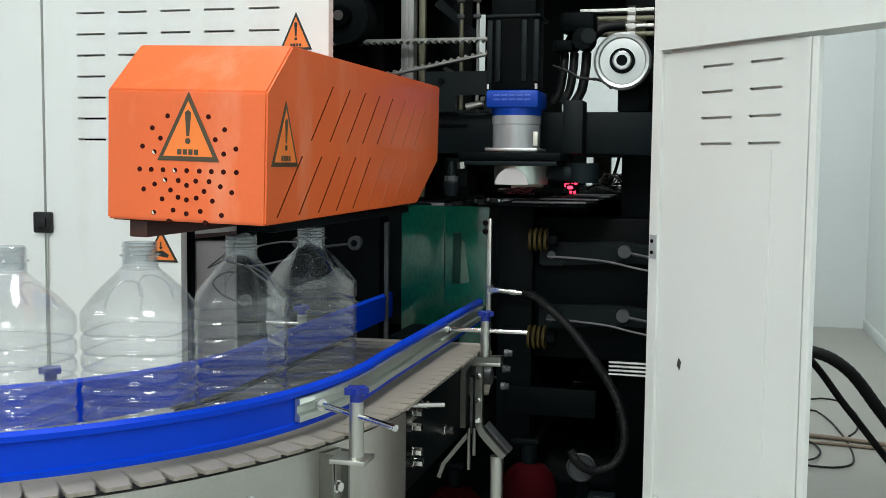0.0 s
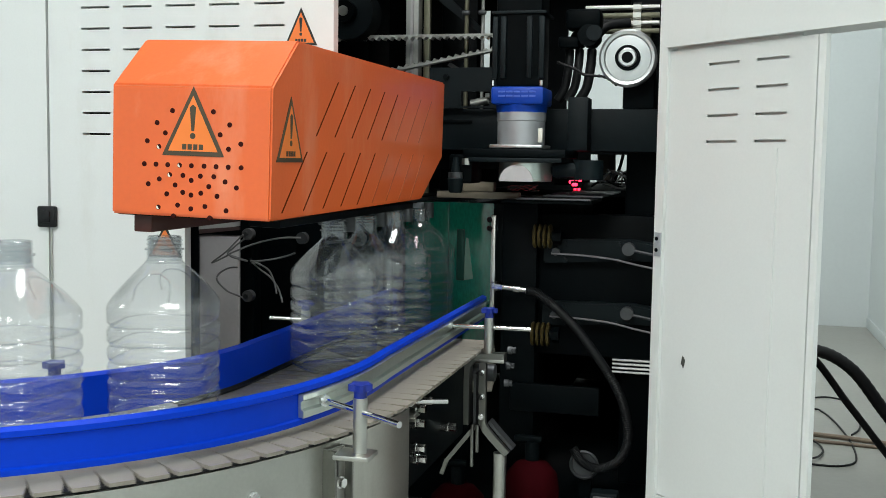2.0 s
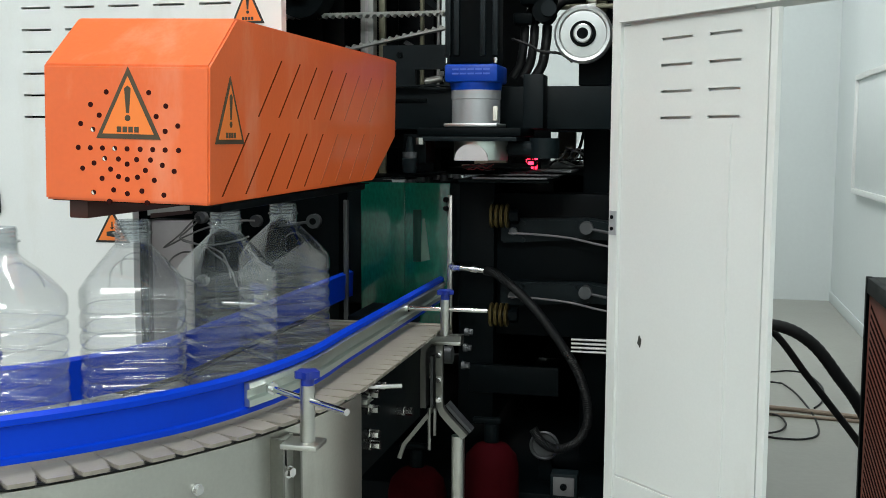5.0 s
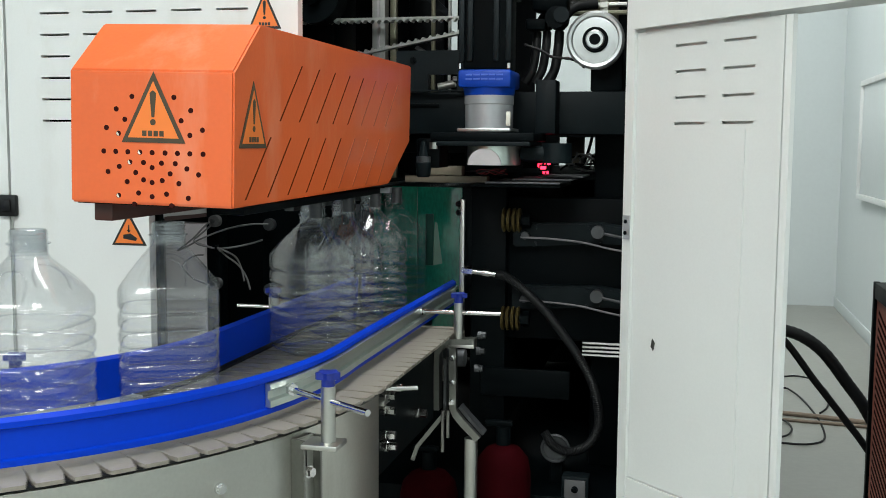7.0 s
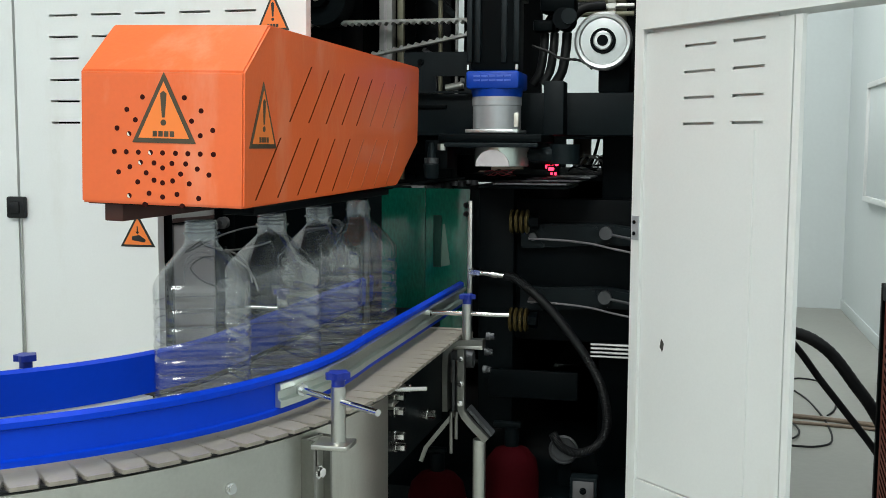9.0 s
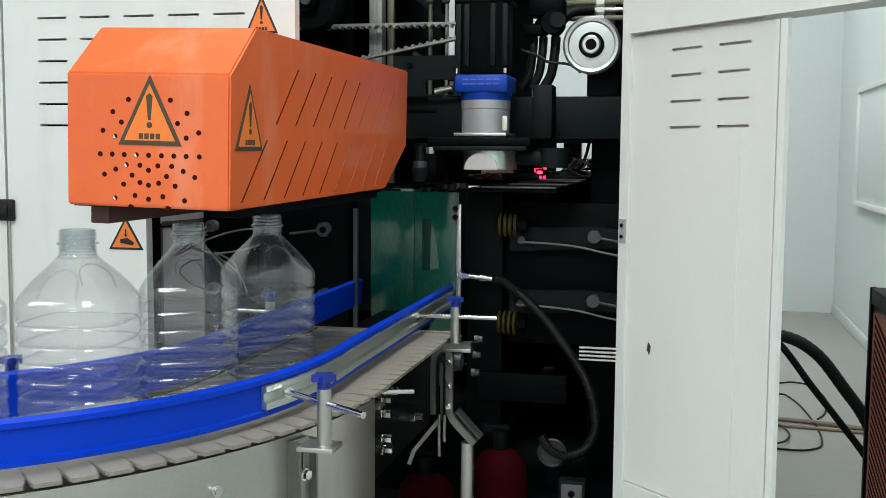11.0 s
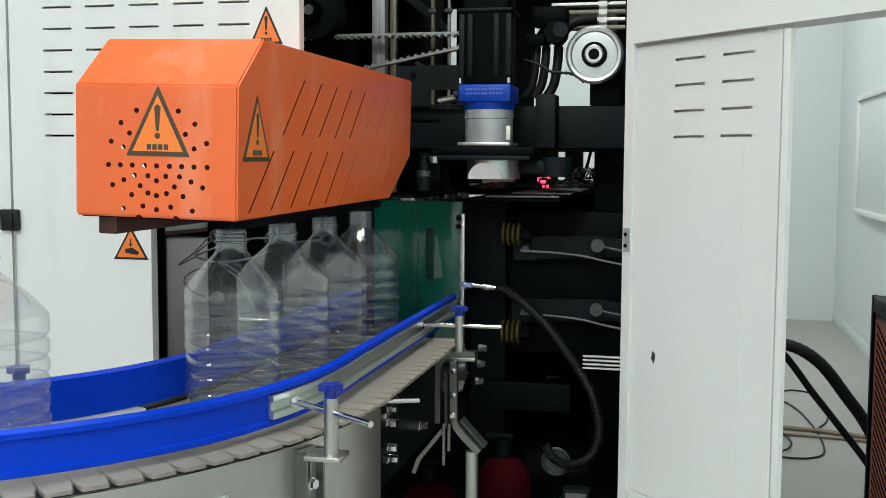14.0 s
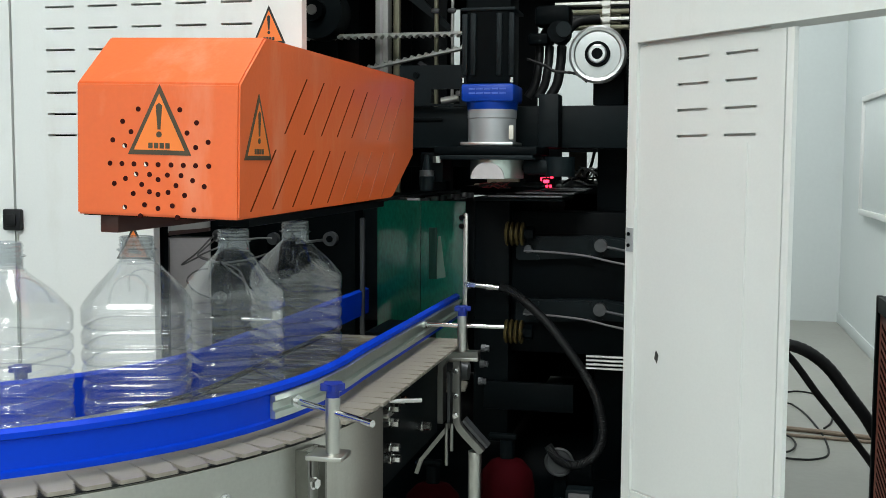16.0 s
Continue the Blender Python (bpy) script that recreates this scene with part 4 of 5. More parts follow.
def servo():
    x, y = -0.406, 2.28
    s = thing("servo_motor", (x, y, 1.4), "black servo motor with a blue collar and grey gearbox", "servo motor")
    part("housing", box(B(), (x - 0.049, y - 0.052, 1.543), (x + 0.049, y + 0.052, 2.05), 0.006), BLACK, s, "black finned motor housing")
    for dx in (-0.05, -0.032, 0.024, 0.05):
        part("rib", box(B(), (x + dx - 0.006, y - 0.058, 1.56), (x + dx + 0.006, y - 0.05, 1.69), 0.002), CHARCOAL, s)
    part("band", box(B(), (x - 0.058, y - 0.058, 1.695), (x + 0.058, y + 0.058, 1.702), 0.002), CHARCOAL, s)
    part("corner_screw", cyl(B(), (x - 0.055, y - 0.05, 1.545), (x - 0.055, y - 0.05, 1.556), 0.004, 8), CHROME, s)
    part("corner_screw", cyl(B(), (x + 0.05, y - 0.05, 1.545), (x + 0.05, y - 0.05, 1.556), 0.004, 8), CHROME, s)
    bm = box(B(), (x - 0.057, y - 0.06, 1.505), (x + 0.057, y + 0.06, 1.543), 0.006)
    cyl(bm, (x, y, 1.49), (x, y, 1.512), 0.054, 40, 0.057)
    cl = part("collar", bm, BLUECAST, s, "bright blue collar")
    for r in range(2):
        for k in range(5):
            a = x - 0.04 + k * 0.0165
            part("print_bar", box(B(), (a, y - 0.0608, 1.530 - 0.009 * r), (a + 0.014, y - 0.0602, 1.5335 - 0.009 * r)), PALEBLUE, cl)
    bm = lathe(B(), [(0.051, 1.42), (0.052, 1.424), (0.052, 1.47), (0.0535, 1.472), (0.0535, 1.49), (0.04, 1.49)], Matrix.Translation((x, y, 0)), 48)
    part("gearbox", bm, CAST, s, "pale grey round gearbox")
    part("gauge", box(B(), (x + 0.046, y - 0.055, 1.425), (x + 0.056, y - 0.045, 1.455), 0.002), WHITEDOME, s)
    part("flange", box(B(), (x - 0.058, y - 0.06, 1.412), (x + 0.056, y + 0.06, 1.42), 0.002), PULLEY, s, "bright flange plate")
    part("mount_plate", box(B(), (x - 0.112, y - 0.08, 1.392), (x + 0.11, y + 0.12, 1.41), 0.004), BLACK, s, "black mounting plate")
    part("mount_lip", box(B(), (x - 0.1, y - 0.085, 1.382), (x + 0.102, y + 0.1, 1.3915), 0.002), CHARCOAL, s)
    s.location = s.location - Vector((0, 0, 0.005))
    p = thing("drive_pulley", (x, y, 1.34), "pale pulley under the servo with a looped belt", "pulley")
    part("wheel", lathe(B(), [(0.056, 1.336), (0.058, 1.338), (0.058, 1.378), (0.03, 1.38)], Matrix.Translation((x + 0.013, y - 0.01, 0)), 48), ALU, p)
    bm = cyl(B(), (x + 0.004, y - 0.072, 1.336), (x + 0.004, y - 0.066, 1.336), 0.036, 40)
    bmesh.ops.bisect_plane(bm, geom=bm.verts[:] + bm.edges[:] + bm.faces[:], plane_co=(0, 0, 1.337), plane_no=(0, 0, -1), clear_outer=True)
    part("dome_cover", bm, PALEGREY, p, "white half-round cover")
    part("belt_loop", box(B(), (x + 0.07, y - 0.03, 1.345), (x + 0.175, y + 0.06, 1.378), 0.012), CHARCOAL, p, "dark toothed belt loop")
    part("idler", cyl(B(), (x + 0.15, y - 0.01, 1.342), (x + 0.15, y - 0.01, 1.384), 0.032, 28), CHARCOAL, p)
    # red sensors
    for i, (dx, dy, dz, w) in enumerate(((0.116, 0.0, 1.328, 0.012), (0.13, 0.0, 1.338, 0.007))):
        q = thing("sensor_light", (x + dx, y + dy, dz), "small lit red sensor lamp", "sensor light", "red sensors")
        part("lens", box(B(), (x + dx, y + dy - 0.02, dz), (x + dx + w, y + dy - 0.012, dz + 0.007), 0.002), LED, q)
        part("holder", box(B(), (x + dx - 0.004, y + dy - 0.0115, dz - 0.004), (x + dx + w + 0.004, y + dy + 0.01, dz + 0.011), 0.002), BLACK, q)
    q = thing("indicator_light", (-0.33, 2.5, 1.33), "angled strip of lit red indicator lamps", "indicator light")
    for k in range(2, 4):
        part("lens", box(B(), (-0.359 + 0.015 * k, 2.497, 1.328), (-0.347 + 0.015 * k, 2.5, 1.337), 0.002), LED, q)
    for k in range(2):
        part("lens", box(B(), (-0.317 + 0.009 * k, 2.497, 1.313), (-0.311 + 0.009 * k, 2.5, 1.324), 0.002), LED, q)
    part("housing", prism(B(), [(-0.364, 1.326), (-0.32, 1.325), (-0.32, 1.311), (-0.297, 1.311), (-0.297, 1.34), (-0.364, 1.34)], lambda a, z, s: (a, 2.5005 + 0.02 * s, z)), BLACK, q, "black lamp housing")
    b = thing("plate_stack", (x + 0.06, 2.32, 1.29), "grey guide plates below the pulley", "plates")
    for k in range(3):
        part("plate", box(B(), (x + 0.0 + 0.05 * k, 2.24 + 0.05 * k, 1.297 + 0.006 * k), (x + 0.16 + 0.02 * k, 2.5, 1.301 + 0.006 * k), 0.001), DULL, b)
    v = thing("valve_block", (-0.52, 2.2, 1.34), "dark valve block with small fittings", "valve")
    part("body", lathe(B(), [(0.012, 1.31), (0.015, 1.314), (0.017, 1.34), (0.015, 1.342)], Matrix.Translation((-0.532, 2.2, 0)), 20), CHARCOAL, v)
    part("band", cyl(B(), (-0.532, 2.2, 1.3425), (-0.532, 2.2, 1.354), 0.0155, 20), DULL, v, "grey band")
    part("nozzle", cyl(B(), (-0.532, 2.2, 1.3545), (-0.532, 2.2, 1.386), 0.01, 16, 0.005), CHARCOAL, v)
    part("fitting", cyl(B(), (-0.51, 2.2, 1.37), (-0.51, 2.2, 1.384), 0.009, 6), STEEL, v)
    part("mount", box(B(), (-0.55, 2.215, 1.33), (-0.5, 2.3, 1.392), 0.003), BLACK, v)
    # the red strands stand in for reflections of the red sensor lamps
    w = thing("red_reflection_strands", (-0.39, 2.27, 1.32), "thin strands under the pulley, red ones for lamp reflections", "wires")
    rnd = random.Random(9)
    for k in range(6):
        pts = [(-0.43 + 0.013 * j + rnd.uniform(-0.004, 0.004), 2.26 + rnd.uniform(-0.006, 0.006), 1.322 + rnd.uniform(-0.007, 0.009)) for j in range(6)]
        part("wire", tube(B(), pts, 0.001, 6, smooth=4), REDGLEAM if k % 2 else RUBBER, w)
    h = thing("hanging_chain", (-0.28, 2.37, 1.57), "thin dark chain hanging before the hoses", "chain")
    pts = [(-0.345, 2.372, 1.602), (-0.305, 2.365, 1.587), (-0.28, 2.362, 1.573), (-0.237, 2.362, 1.568), (-0.21, 2.37, 1.55)]
    part("links", tube(B(), pts, 0.0026, 8, rings=0.0012, smooth=7), RUBBER, h)
    b2 = thing("beige_post", (-0.34, 4.0, 0.6), "beige post standing behind the machine gap", "post")
    part("edge_post", box(B(), (-0.43, 3.98, 0.9), (-0.365, 4.02, 1.44), 0.003), BEIGE, b2, "beige edge post")
    part("foot", box(B(), (-0.45, 3.95, 0.6), (-0.2, 4.05, 0.895), 0.003), GREYPAINT, b2)
    part("cable", tube(B(), [(-0.37, 3.985, 1.3), (-0.345, 3.985, 1.37), (-0.33, 3.985, 1.44)], 0.006, 8), RUBBER, b2)


def big_pulley():
    c = (-0.187, 2.36, 1.6085)
    p = thing("flanged_pulley", c, "bright turned aluminium pulley with dark hub", "pulley")
    rot = Matrix.Translation(c) @ Matrix.Rotation(radians(90), 4, "X")
    part("rim", lathe(B(), [(0.02, -0.04), (0.06, -0.04), (0.062, -0.03), (0.062, 0.0), (0.063, 0.004), (0.058, 0.009), (0.052, 0.008), (0.049, 0.003), (0.034, 0.004), (0.02, 0.004)], rot, 64), PULLEY, p)
    part("boss", lathe(B(), [(0.01, 0.0), (0.0275, 0.0), (0.0275, 0.012), (0.0255, 0.014), (0.012, 0.014)], rot, 48), BLACK, p, "black ring round the hub")
    part("hub", lathe(B(), [(0.005, 0.006), (0.0205, 0.006), (0.0205, 0.018), (0.018, 0.02), (0.01, 0.02)], rot, 48), PULLEY, p)
    part("bore", lathe(B(), [(0.004, 0.012), (0.012, 0.012), (0.012, 0.021), (0.005, 0.021)], rot, 32), BLACK, p)
    part("arm", box(B(), (-0.2, 2.402, 1.5), (-0.13, 2.44, 1.6), 0.004), BLACK, p, "black bearing arm")
    part("axle", cyl(B(), (-0.187, 2.34, 1.6085), (-0.187, 2.42, 1.6085), 0.011), STEEL, p)
    # hoses behind
    for i, (x, r) in enumerate(((-0.325, 0.01), (-0.303, 0.01), (-0.275, 0.011))):
        h = thing("black_hose", (x, 2.42, 1.6), "black bent hydraulic hose", "hose", "bent hoses")
        part("hose", tube(B(), [(x - 0.025, 2.42, 1.52), (x - 0.008, 2.42, 1.55), (x, 2.42, 1.6), (x + 0.004, 2.43, 1.65), (x + 0.03, 2.45, 1.69), (x + 0.08, 2.47, 1.7)], r, 12), RUBBER, h)
    t = thing("chain_link_cover", (-0.3, 2.4, 1.66), "dark jointed cable carrier", "cable carrier")
    part("arm", box(B(), (-0.345, 2.38, 1.635), (-0.3, 2.42, 1.66), 0.005), BLACK, t)
    part("joint", cyl(B(), (-0.275, 2.36, 1.66), (-0.275, 2.42, 1.66), 0.024, 24), BLACK, t)
    part("ring", lathe(B(), [(0.008, 0.0), (0.017, 0.0), (0.017, 0.006), (0.008, 0.006)], Matrix.Translation((-0.262, 2.358, 1.664)) @ Matrix.Rotation(radians(90), 4, "X"), 24), CHARCOAL, t)
    part("link", box(B(), (-0.33, 2.37, 1.675), (-0.25, 2.43, 1.72), 0.01), BLACK, t)
    f = thing("hydraulic_fittings", (-0.2, 2.5, 1.7), "greenish brass and steel hydraulic fittings", "fittings")
    for k in range(4):
        z = 1.684 + 0.018 * k
        part("pipe", cyl(B(), (-0.27 - 0.01 * k, 2.5, z), (-0.13, 2.5, z), 0.006, 10), STEEL if k % 2 else OLIVE, f)
        part("nut", cyl(B(), (-0.19, 2.5, z), (-0.172, 2.5, z), 0.011, 6), STEEL, f)
    part("block", box(B(), (-0.24, 2.52, 1.665), (-0.15, 2.56, 1.73), 0.004), OLIVE, f)
    # wire tangle in the lower gap
    w = thing("wire_bundle", (-0.25, 2.8, 1.32), "tangled dark wires in the machine gap", "wires")
    rnd = random.Random(4)
    for k in range(9):
        pts = [(-0.335 + 0.02 * k * 0.6 + rnd.uniform(-0.02, 0.02) + 0.03 * j, 2.75 + rnd.uniform(-0.03, 0.03), 1.315 + rnd.uniform(0, 0.05)) for j in range(5)]
        part("wire", tube(B(), pts, 0.0028, 6, smooth=5), AIRLINE if k % 3 else RUBBER, w)


machine_frame()
timing_belt(1.722, 1.722, -1.145, -0.55, 2.86)
timing_belt(1.62, 1.69, -0.92, -0.55, 2.86, 1)
servo()
big_pulley()

CLAMP_OPEN = ((0.0, 0.0), (0.05, 0.012), (0.15, 0.042), (0.25, 0.082), (0.4, 0.1), (0.55, 0.107), (0.75, 0.105), (0.85, 0.096), (0.95, 0.082), (1.05, 0.055), (1.15, 0.012), (1.25, 0.0))
links = []
swinging = []


def spring_pack(c, x, y, z):
    s = part("die_spring", cyl(B(), (x, y, z), (x + 0.062, y, z), 0.012, 16), BLACK, c, "gold coiled die spring on a bolt")
    for k in range(4):
        bm = lathe(B(), [(0.016, 0.0), (0.026, 0.001), (0.028, 0.004), (0.026, 0.007), (0.016, 0.008)], Matrix.Translation((x + 0.002 + 0.0115 * k, y, z)) @ Matrix.Rotation(radians(90), 4, "Y"), 24)
        part("coil", bm, GOLD, s)
    part("nut", cyl(B(), (x + 0.05, y, z), (x + 0.066, y, z), 0.018, 6), BLACK, s)
    return s


def clamp_right():
    c = thing("mould_clamp", (-0.4, 2.4, 0.9), "black mould clamp half with green shield and springs", "mould clamp", "clamp halves")
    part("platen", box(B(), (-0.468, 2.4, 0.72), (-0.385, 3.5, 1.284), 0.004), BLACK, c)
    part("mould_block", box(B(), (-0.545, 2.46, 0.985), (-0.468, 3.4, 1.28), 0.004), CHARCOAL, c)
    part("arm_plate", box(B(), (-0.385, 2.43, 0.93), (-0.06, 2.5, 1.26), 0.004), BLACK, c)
    part("top_plate", box(B(), (-0.468, 2.38, 1.284), (-0.26, 2.6, 1.292), 0.002), CHARCOAL, c)
    part("shield", box(B(), (-0.592, 2.385, 0.93), (-0.486, 2.389, 1.282), 0.001), GREEN, c, "translucent green acrylic shield")
    part("shield_post", box(B(), (-0.489, 2.372, 0.92), (-0.478, 2.384, 1.255), 0.002), STEEL, c, "grey shield post")
    part("shield_label", prism(B(), [(-0.556, 1.1), (-0.532, 1.105), (-0.545, 1.2), (-0.55, 1.2)], lambda a, z, s: (a, 2.3835 + 0.001 * s, z)), PATCH, c, "worn pale sticker patch")
    part("shield_plate", box(B(), (-0.572, 2.381, 1.1), (-0.553, 2.3845, 1.22), 0.001), BOTTLEGREEN, c)
    for z in (1.245, 1.225):
        part("screw", bolt(B(), (-0.492, 2.372, z), (0, -1, 0), 0.005, 0.008), BLACK, c)
    for z in (1.211, 0.987):
        spring_pack(c, -0.39, 2.365, z)
    part("cover_plate", box(B(), (-0.44, 2.385, 0.8), (-0.232, 2.399, 0.866), 0.003), BLACK, c)
    # toggle links
    for z in (1.175, 1.03):
        piv = new("toggle_link", mesh_of("toggle_link", link_mesh(), CHARCOAL))
        piv.parent = c
        piv.location = (-0.34 + 0.4, 2.405 - 2.4, z - 0.9)
        tagged(piv, "dark toggle link with a bright round pivot pad")
        bm = cyl(B(), (0, -0.02, 0), (0, -0.008, 0), 0.009, 20)
        part("pivot_cap", bm, DULL, piv, world_space=False)
        part("pivot_pad", cyl(B(), (0.165, -0.03, 0.012), (0.165, -0.008, 0.012), 0.0145, 28), DULL, piv, "bright round pivot pad", world_space=False)
        part("tie_rod", tube(B(), [(-0.01, -0.018, -0.004), (0.06, -0.02, -0.006), (0.13, -0.022, -0.012), (0.19, -0.024, -0.024), (0.25, -0.024, -0.034)], 0.0024, 10), GREYPAINT, piv, "thin grey tie rod", world_space=False)
        for bx, bz in ((0.02, 0.018), (0.02, -0.02), (0.14, 0.02), (0.14, -0.016)):
            part("bolt", bolt(B(), (bx, -0.006, bz), (0, -1, 0), 0.005, 0.007), CHARCOAL, piv, world_space=False)
        part("pad_rod", cyl(B(), (0.172, -0.026, 0.01), (0.25, -0.026, -0.004), 0.0032, 10), DULL, piv, world_space=False)
        links.append(piv)
    # hose fitting
    f = part("fitting", cyl(B(), (-0.476, 2.36, 1.094), (-0.455, 2.36, 1.092), 0.011, 6), CHROME, c, "chrome hose fitting")
    for a, b, r in ((-0.455, -0.43, 0.0075), (-0.43, -0.415, 0.011), (-0.415, -0.395, 0.008)):
        part("sleeve", cyl(B(), (a, 2.36, 1.092 + (a + 0.455) * -0.1), (b, 2.36, 1.092 + (b + 0.455) * -0.1), r, 12), CHROME, f)
    part("elbow", cyl(B(), (-0.476, 2.36, 1.094), (-0.476, 2.4, 1.094), 0.008, 12), CHROME, f)
    pts = [(-0.4, 2.36, 1.087), (-0.375, 2.357, 1.082), (-0.335, 2.35, 1.055), (-0.285, 2.345, 1.01), (-0.24, 2.34, 0.955), (-0.205, 2.34, 0.905), (-0.178, 2.34, 0.855), (-0.163, 2.34, 0.8),
           (-0.163, 2.345, 0.75), (-0.185, 2.35, 0.708), (-0.225, 2.35, 0.69), (-0.262, 2.355, 0.7), (-0.285, 2.36, 0.73)]
    top = Vector(pts[0])
    bm = tube(B(), pts, 0.0098, 14, rings=0.0008, smooth=24)
    bmesh.ops.translate(bm, vec=-top, verts=bm.verts[:])
    h = part("hose", bm, RUBBER, c, "black corrugated hose", world_space=False)
    h.location = top - c.location
    swinging.append(h)
    return c


def link_mesh():
    bm = prism(B(), [(-0.03, -0.028), (0.17, -0.016), (0.25, -0.018), (0.25, 0.02), (0.17, 0.032), (-0.03, 0.028)], lambda a, z, s: (a, -0.006 + 0.03 * s, z))
    bmesh.ops.bevel(bm, geom=bm.edges[:], offset=0.004, segments=2, affect="EDGES")
    return bm


def clamp_left():
    c = thing("mould_clamp", (-0.8, 2.4, 0.9), "black mould clamp half with green shield and cables", "mould clamp", "clamp halves")
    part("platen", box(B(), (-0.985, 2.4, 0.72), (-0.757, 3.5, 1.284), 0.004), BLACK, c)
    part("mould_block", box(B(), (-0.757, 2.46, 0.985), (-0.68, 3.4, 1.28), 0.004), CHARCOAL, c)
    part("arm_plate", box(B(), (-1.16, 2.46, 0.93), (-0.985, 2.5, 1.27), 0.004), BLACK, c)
    part("shield", box(B(), (-0.7, 2.391, 0.93), (-0.5945, 2.395, 1.282), 0.001), GREEN, c, "translucent green acrylic shield")
    part("shield_post", box(B(), (-0.738, 2.372, 0.92), (-0.727, 2.384, 1.24), 0.002), DULL, c, "grey shield post")
    for z in (1.188, 1.03):
        part("pivot_pad", cyl(B(), (-0.815, 2.38, z), (-0.815, 2.398, z), 0.017, 28), DULL, c, "bright round pivot pad")
        part("pad_rod", cyl(B(), (-0.9, 2.385, z - 0.012), (-0.812, 2.385, z), 0.0032, 10), DULL, c, "thin grey rod")
        part("pivot_bore", cyl(B(), (-0.815, 2.378, z), (-0.815, 2.3805, z), 0.008, 20), BLACK, c)
        part("pivot_pad", cyl(B(), (-0.962, 2.384, z - 0.003), (-0.962, 2.4, z - 0.003), 0.0145, 28), DULL, c)
    return c


def air_lines():
    """Fixed plate at the clamp's outer end with two pads and the air lines that loop before it."""
    a = thing("pivot_plate", (-1.12, 2.43, 0.6), "black fixed pivot plate with two grey pads", "machine plate")
    part("plate", box(B(), (-1.134, 2.405, 0.6), (-1.098, 2.45, 1.3), 0.002), BLACK, a)
    for z in (1.19, 1.036):
        part("pivot_pad", cyl(B(), (-1.106, 2.386, z), (-1.106, 2.405, z), 0.0145, 28), IRONGREY, a, "round grey pad")
        part("pin", cyl(B(), (-1.108, 2.38, z), (-1.108, 2.3858, z), 0.006, 16), DULL, a)
    w = thing("air_line_bundle", (-1.14, 2.36, 1.12), "looped grey air lines tied together before the pivot plate", "air lines")
    runs = (((-1.106, 1.19), (-1.122, 1.178), (-1.15, 1.147), (-1.191, 1.118), (-1.155, 1.135), (-1.133, 1.146), (-1.09, 1.164), (-1.05, 1.177), (-0.996, 1.187), (-0.955, 1.188)),
            ((-1.106, 1.18), (-1.135, 1.155), (-1.145, 1.143), (-1.12, 1.132), (-1.088, 1.126), (-1.04, 1.131), (-0.996, 1.141), (-0.97, 1.15)),
            ((-1.15, 1.15), (-1.138, 1.137), (-1.11, 1.129), (-1.085, 1.122), (-1.06, 1.108), (-1.033, 1.088), (-1.015, 1.06), (-1.0, 1.03)),
            ((-1.088, 1.128), (-1.06, 1.12), (-1.04, 1.105), (-1.025, 1.08), (-1.015, 1.05)),
            ((-1.106, 1.036), (-1.123, 1.041), (-1.153, 1.05), (-1.174, 1.075), (-1.17, 1.092), (-1.148, 1.106), (-1.12, 1.11)))
    for k, run in enumerate(runs):
        pts = [(x, 2.364 + 0.006 * math.sin(2.1 * i + k), z) for i, (x, z) in enumerate(run)]
        part("air_line", tube(B(), pts, 0.0022, 8, smooth=6), AIRLINE, w)
    part("cable_tie", box(B(), (-1.09, 2.355, 1.118), (-1.086, 2.374, 1.134), 0.001), BLACK, w, "black cable tie")


air_lines()
clamp_r = clamp_right()
clamp_l = clamp_left()


def carriage():
    """The gripper carriage that draws the bottles out under the guard."""
    g = thing("gripper_carriage", (-0.65, 2.6 - HELD[0], 1.27), "grey gripper carriage holding bottle necks", "gripper carriage")
    y0 = 2.6 - HELD[0]
    part("bar", box(B(), (-0.69, y0 - 0.03, 1.282), (-0.65, y0 + 0.66, 1.2865), 0.001), CHARCOAL, g)
    for k in range(4):
        y = 2.6 - HELD[k]
        q = part("gripper", box(B(), (-0.705, y - 0.05, 1.268), (-0.647, y - 0.024, 1.281), 0.002), CAST, g, "grey gripper block")
        part("finger", cyl(B(), (-0.633, y - 0.037, 1.246), (-0.633, y - 0.037, 1.281), 0.0115, 18), DULL, q, "round gripper finger")
        part("jaw", box(B(), (-0.7, y - 0.022, 1.256), (-0.681, y + 0.012, 1.281), 0.002), DULL, q)
    e = y0 + 0.6
    part("end_plate", box(B(), (-0.64, e, 1.29), (-0.44, e + 0.03, 1.306), 0.002), BEIGE, g, "beige end plate")
    part("end_block", box(B(), (-0.6, e, 1.307), (-0.5, e + 0.03, 1.33), 0.003), BEIGE, g)
    return g


grippers = carriage()


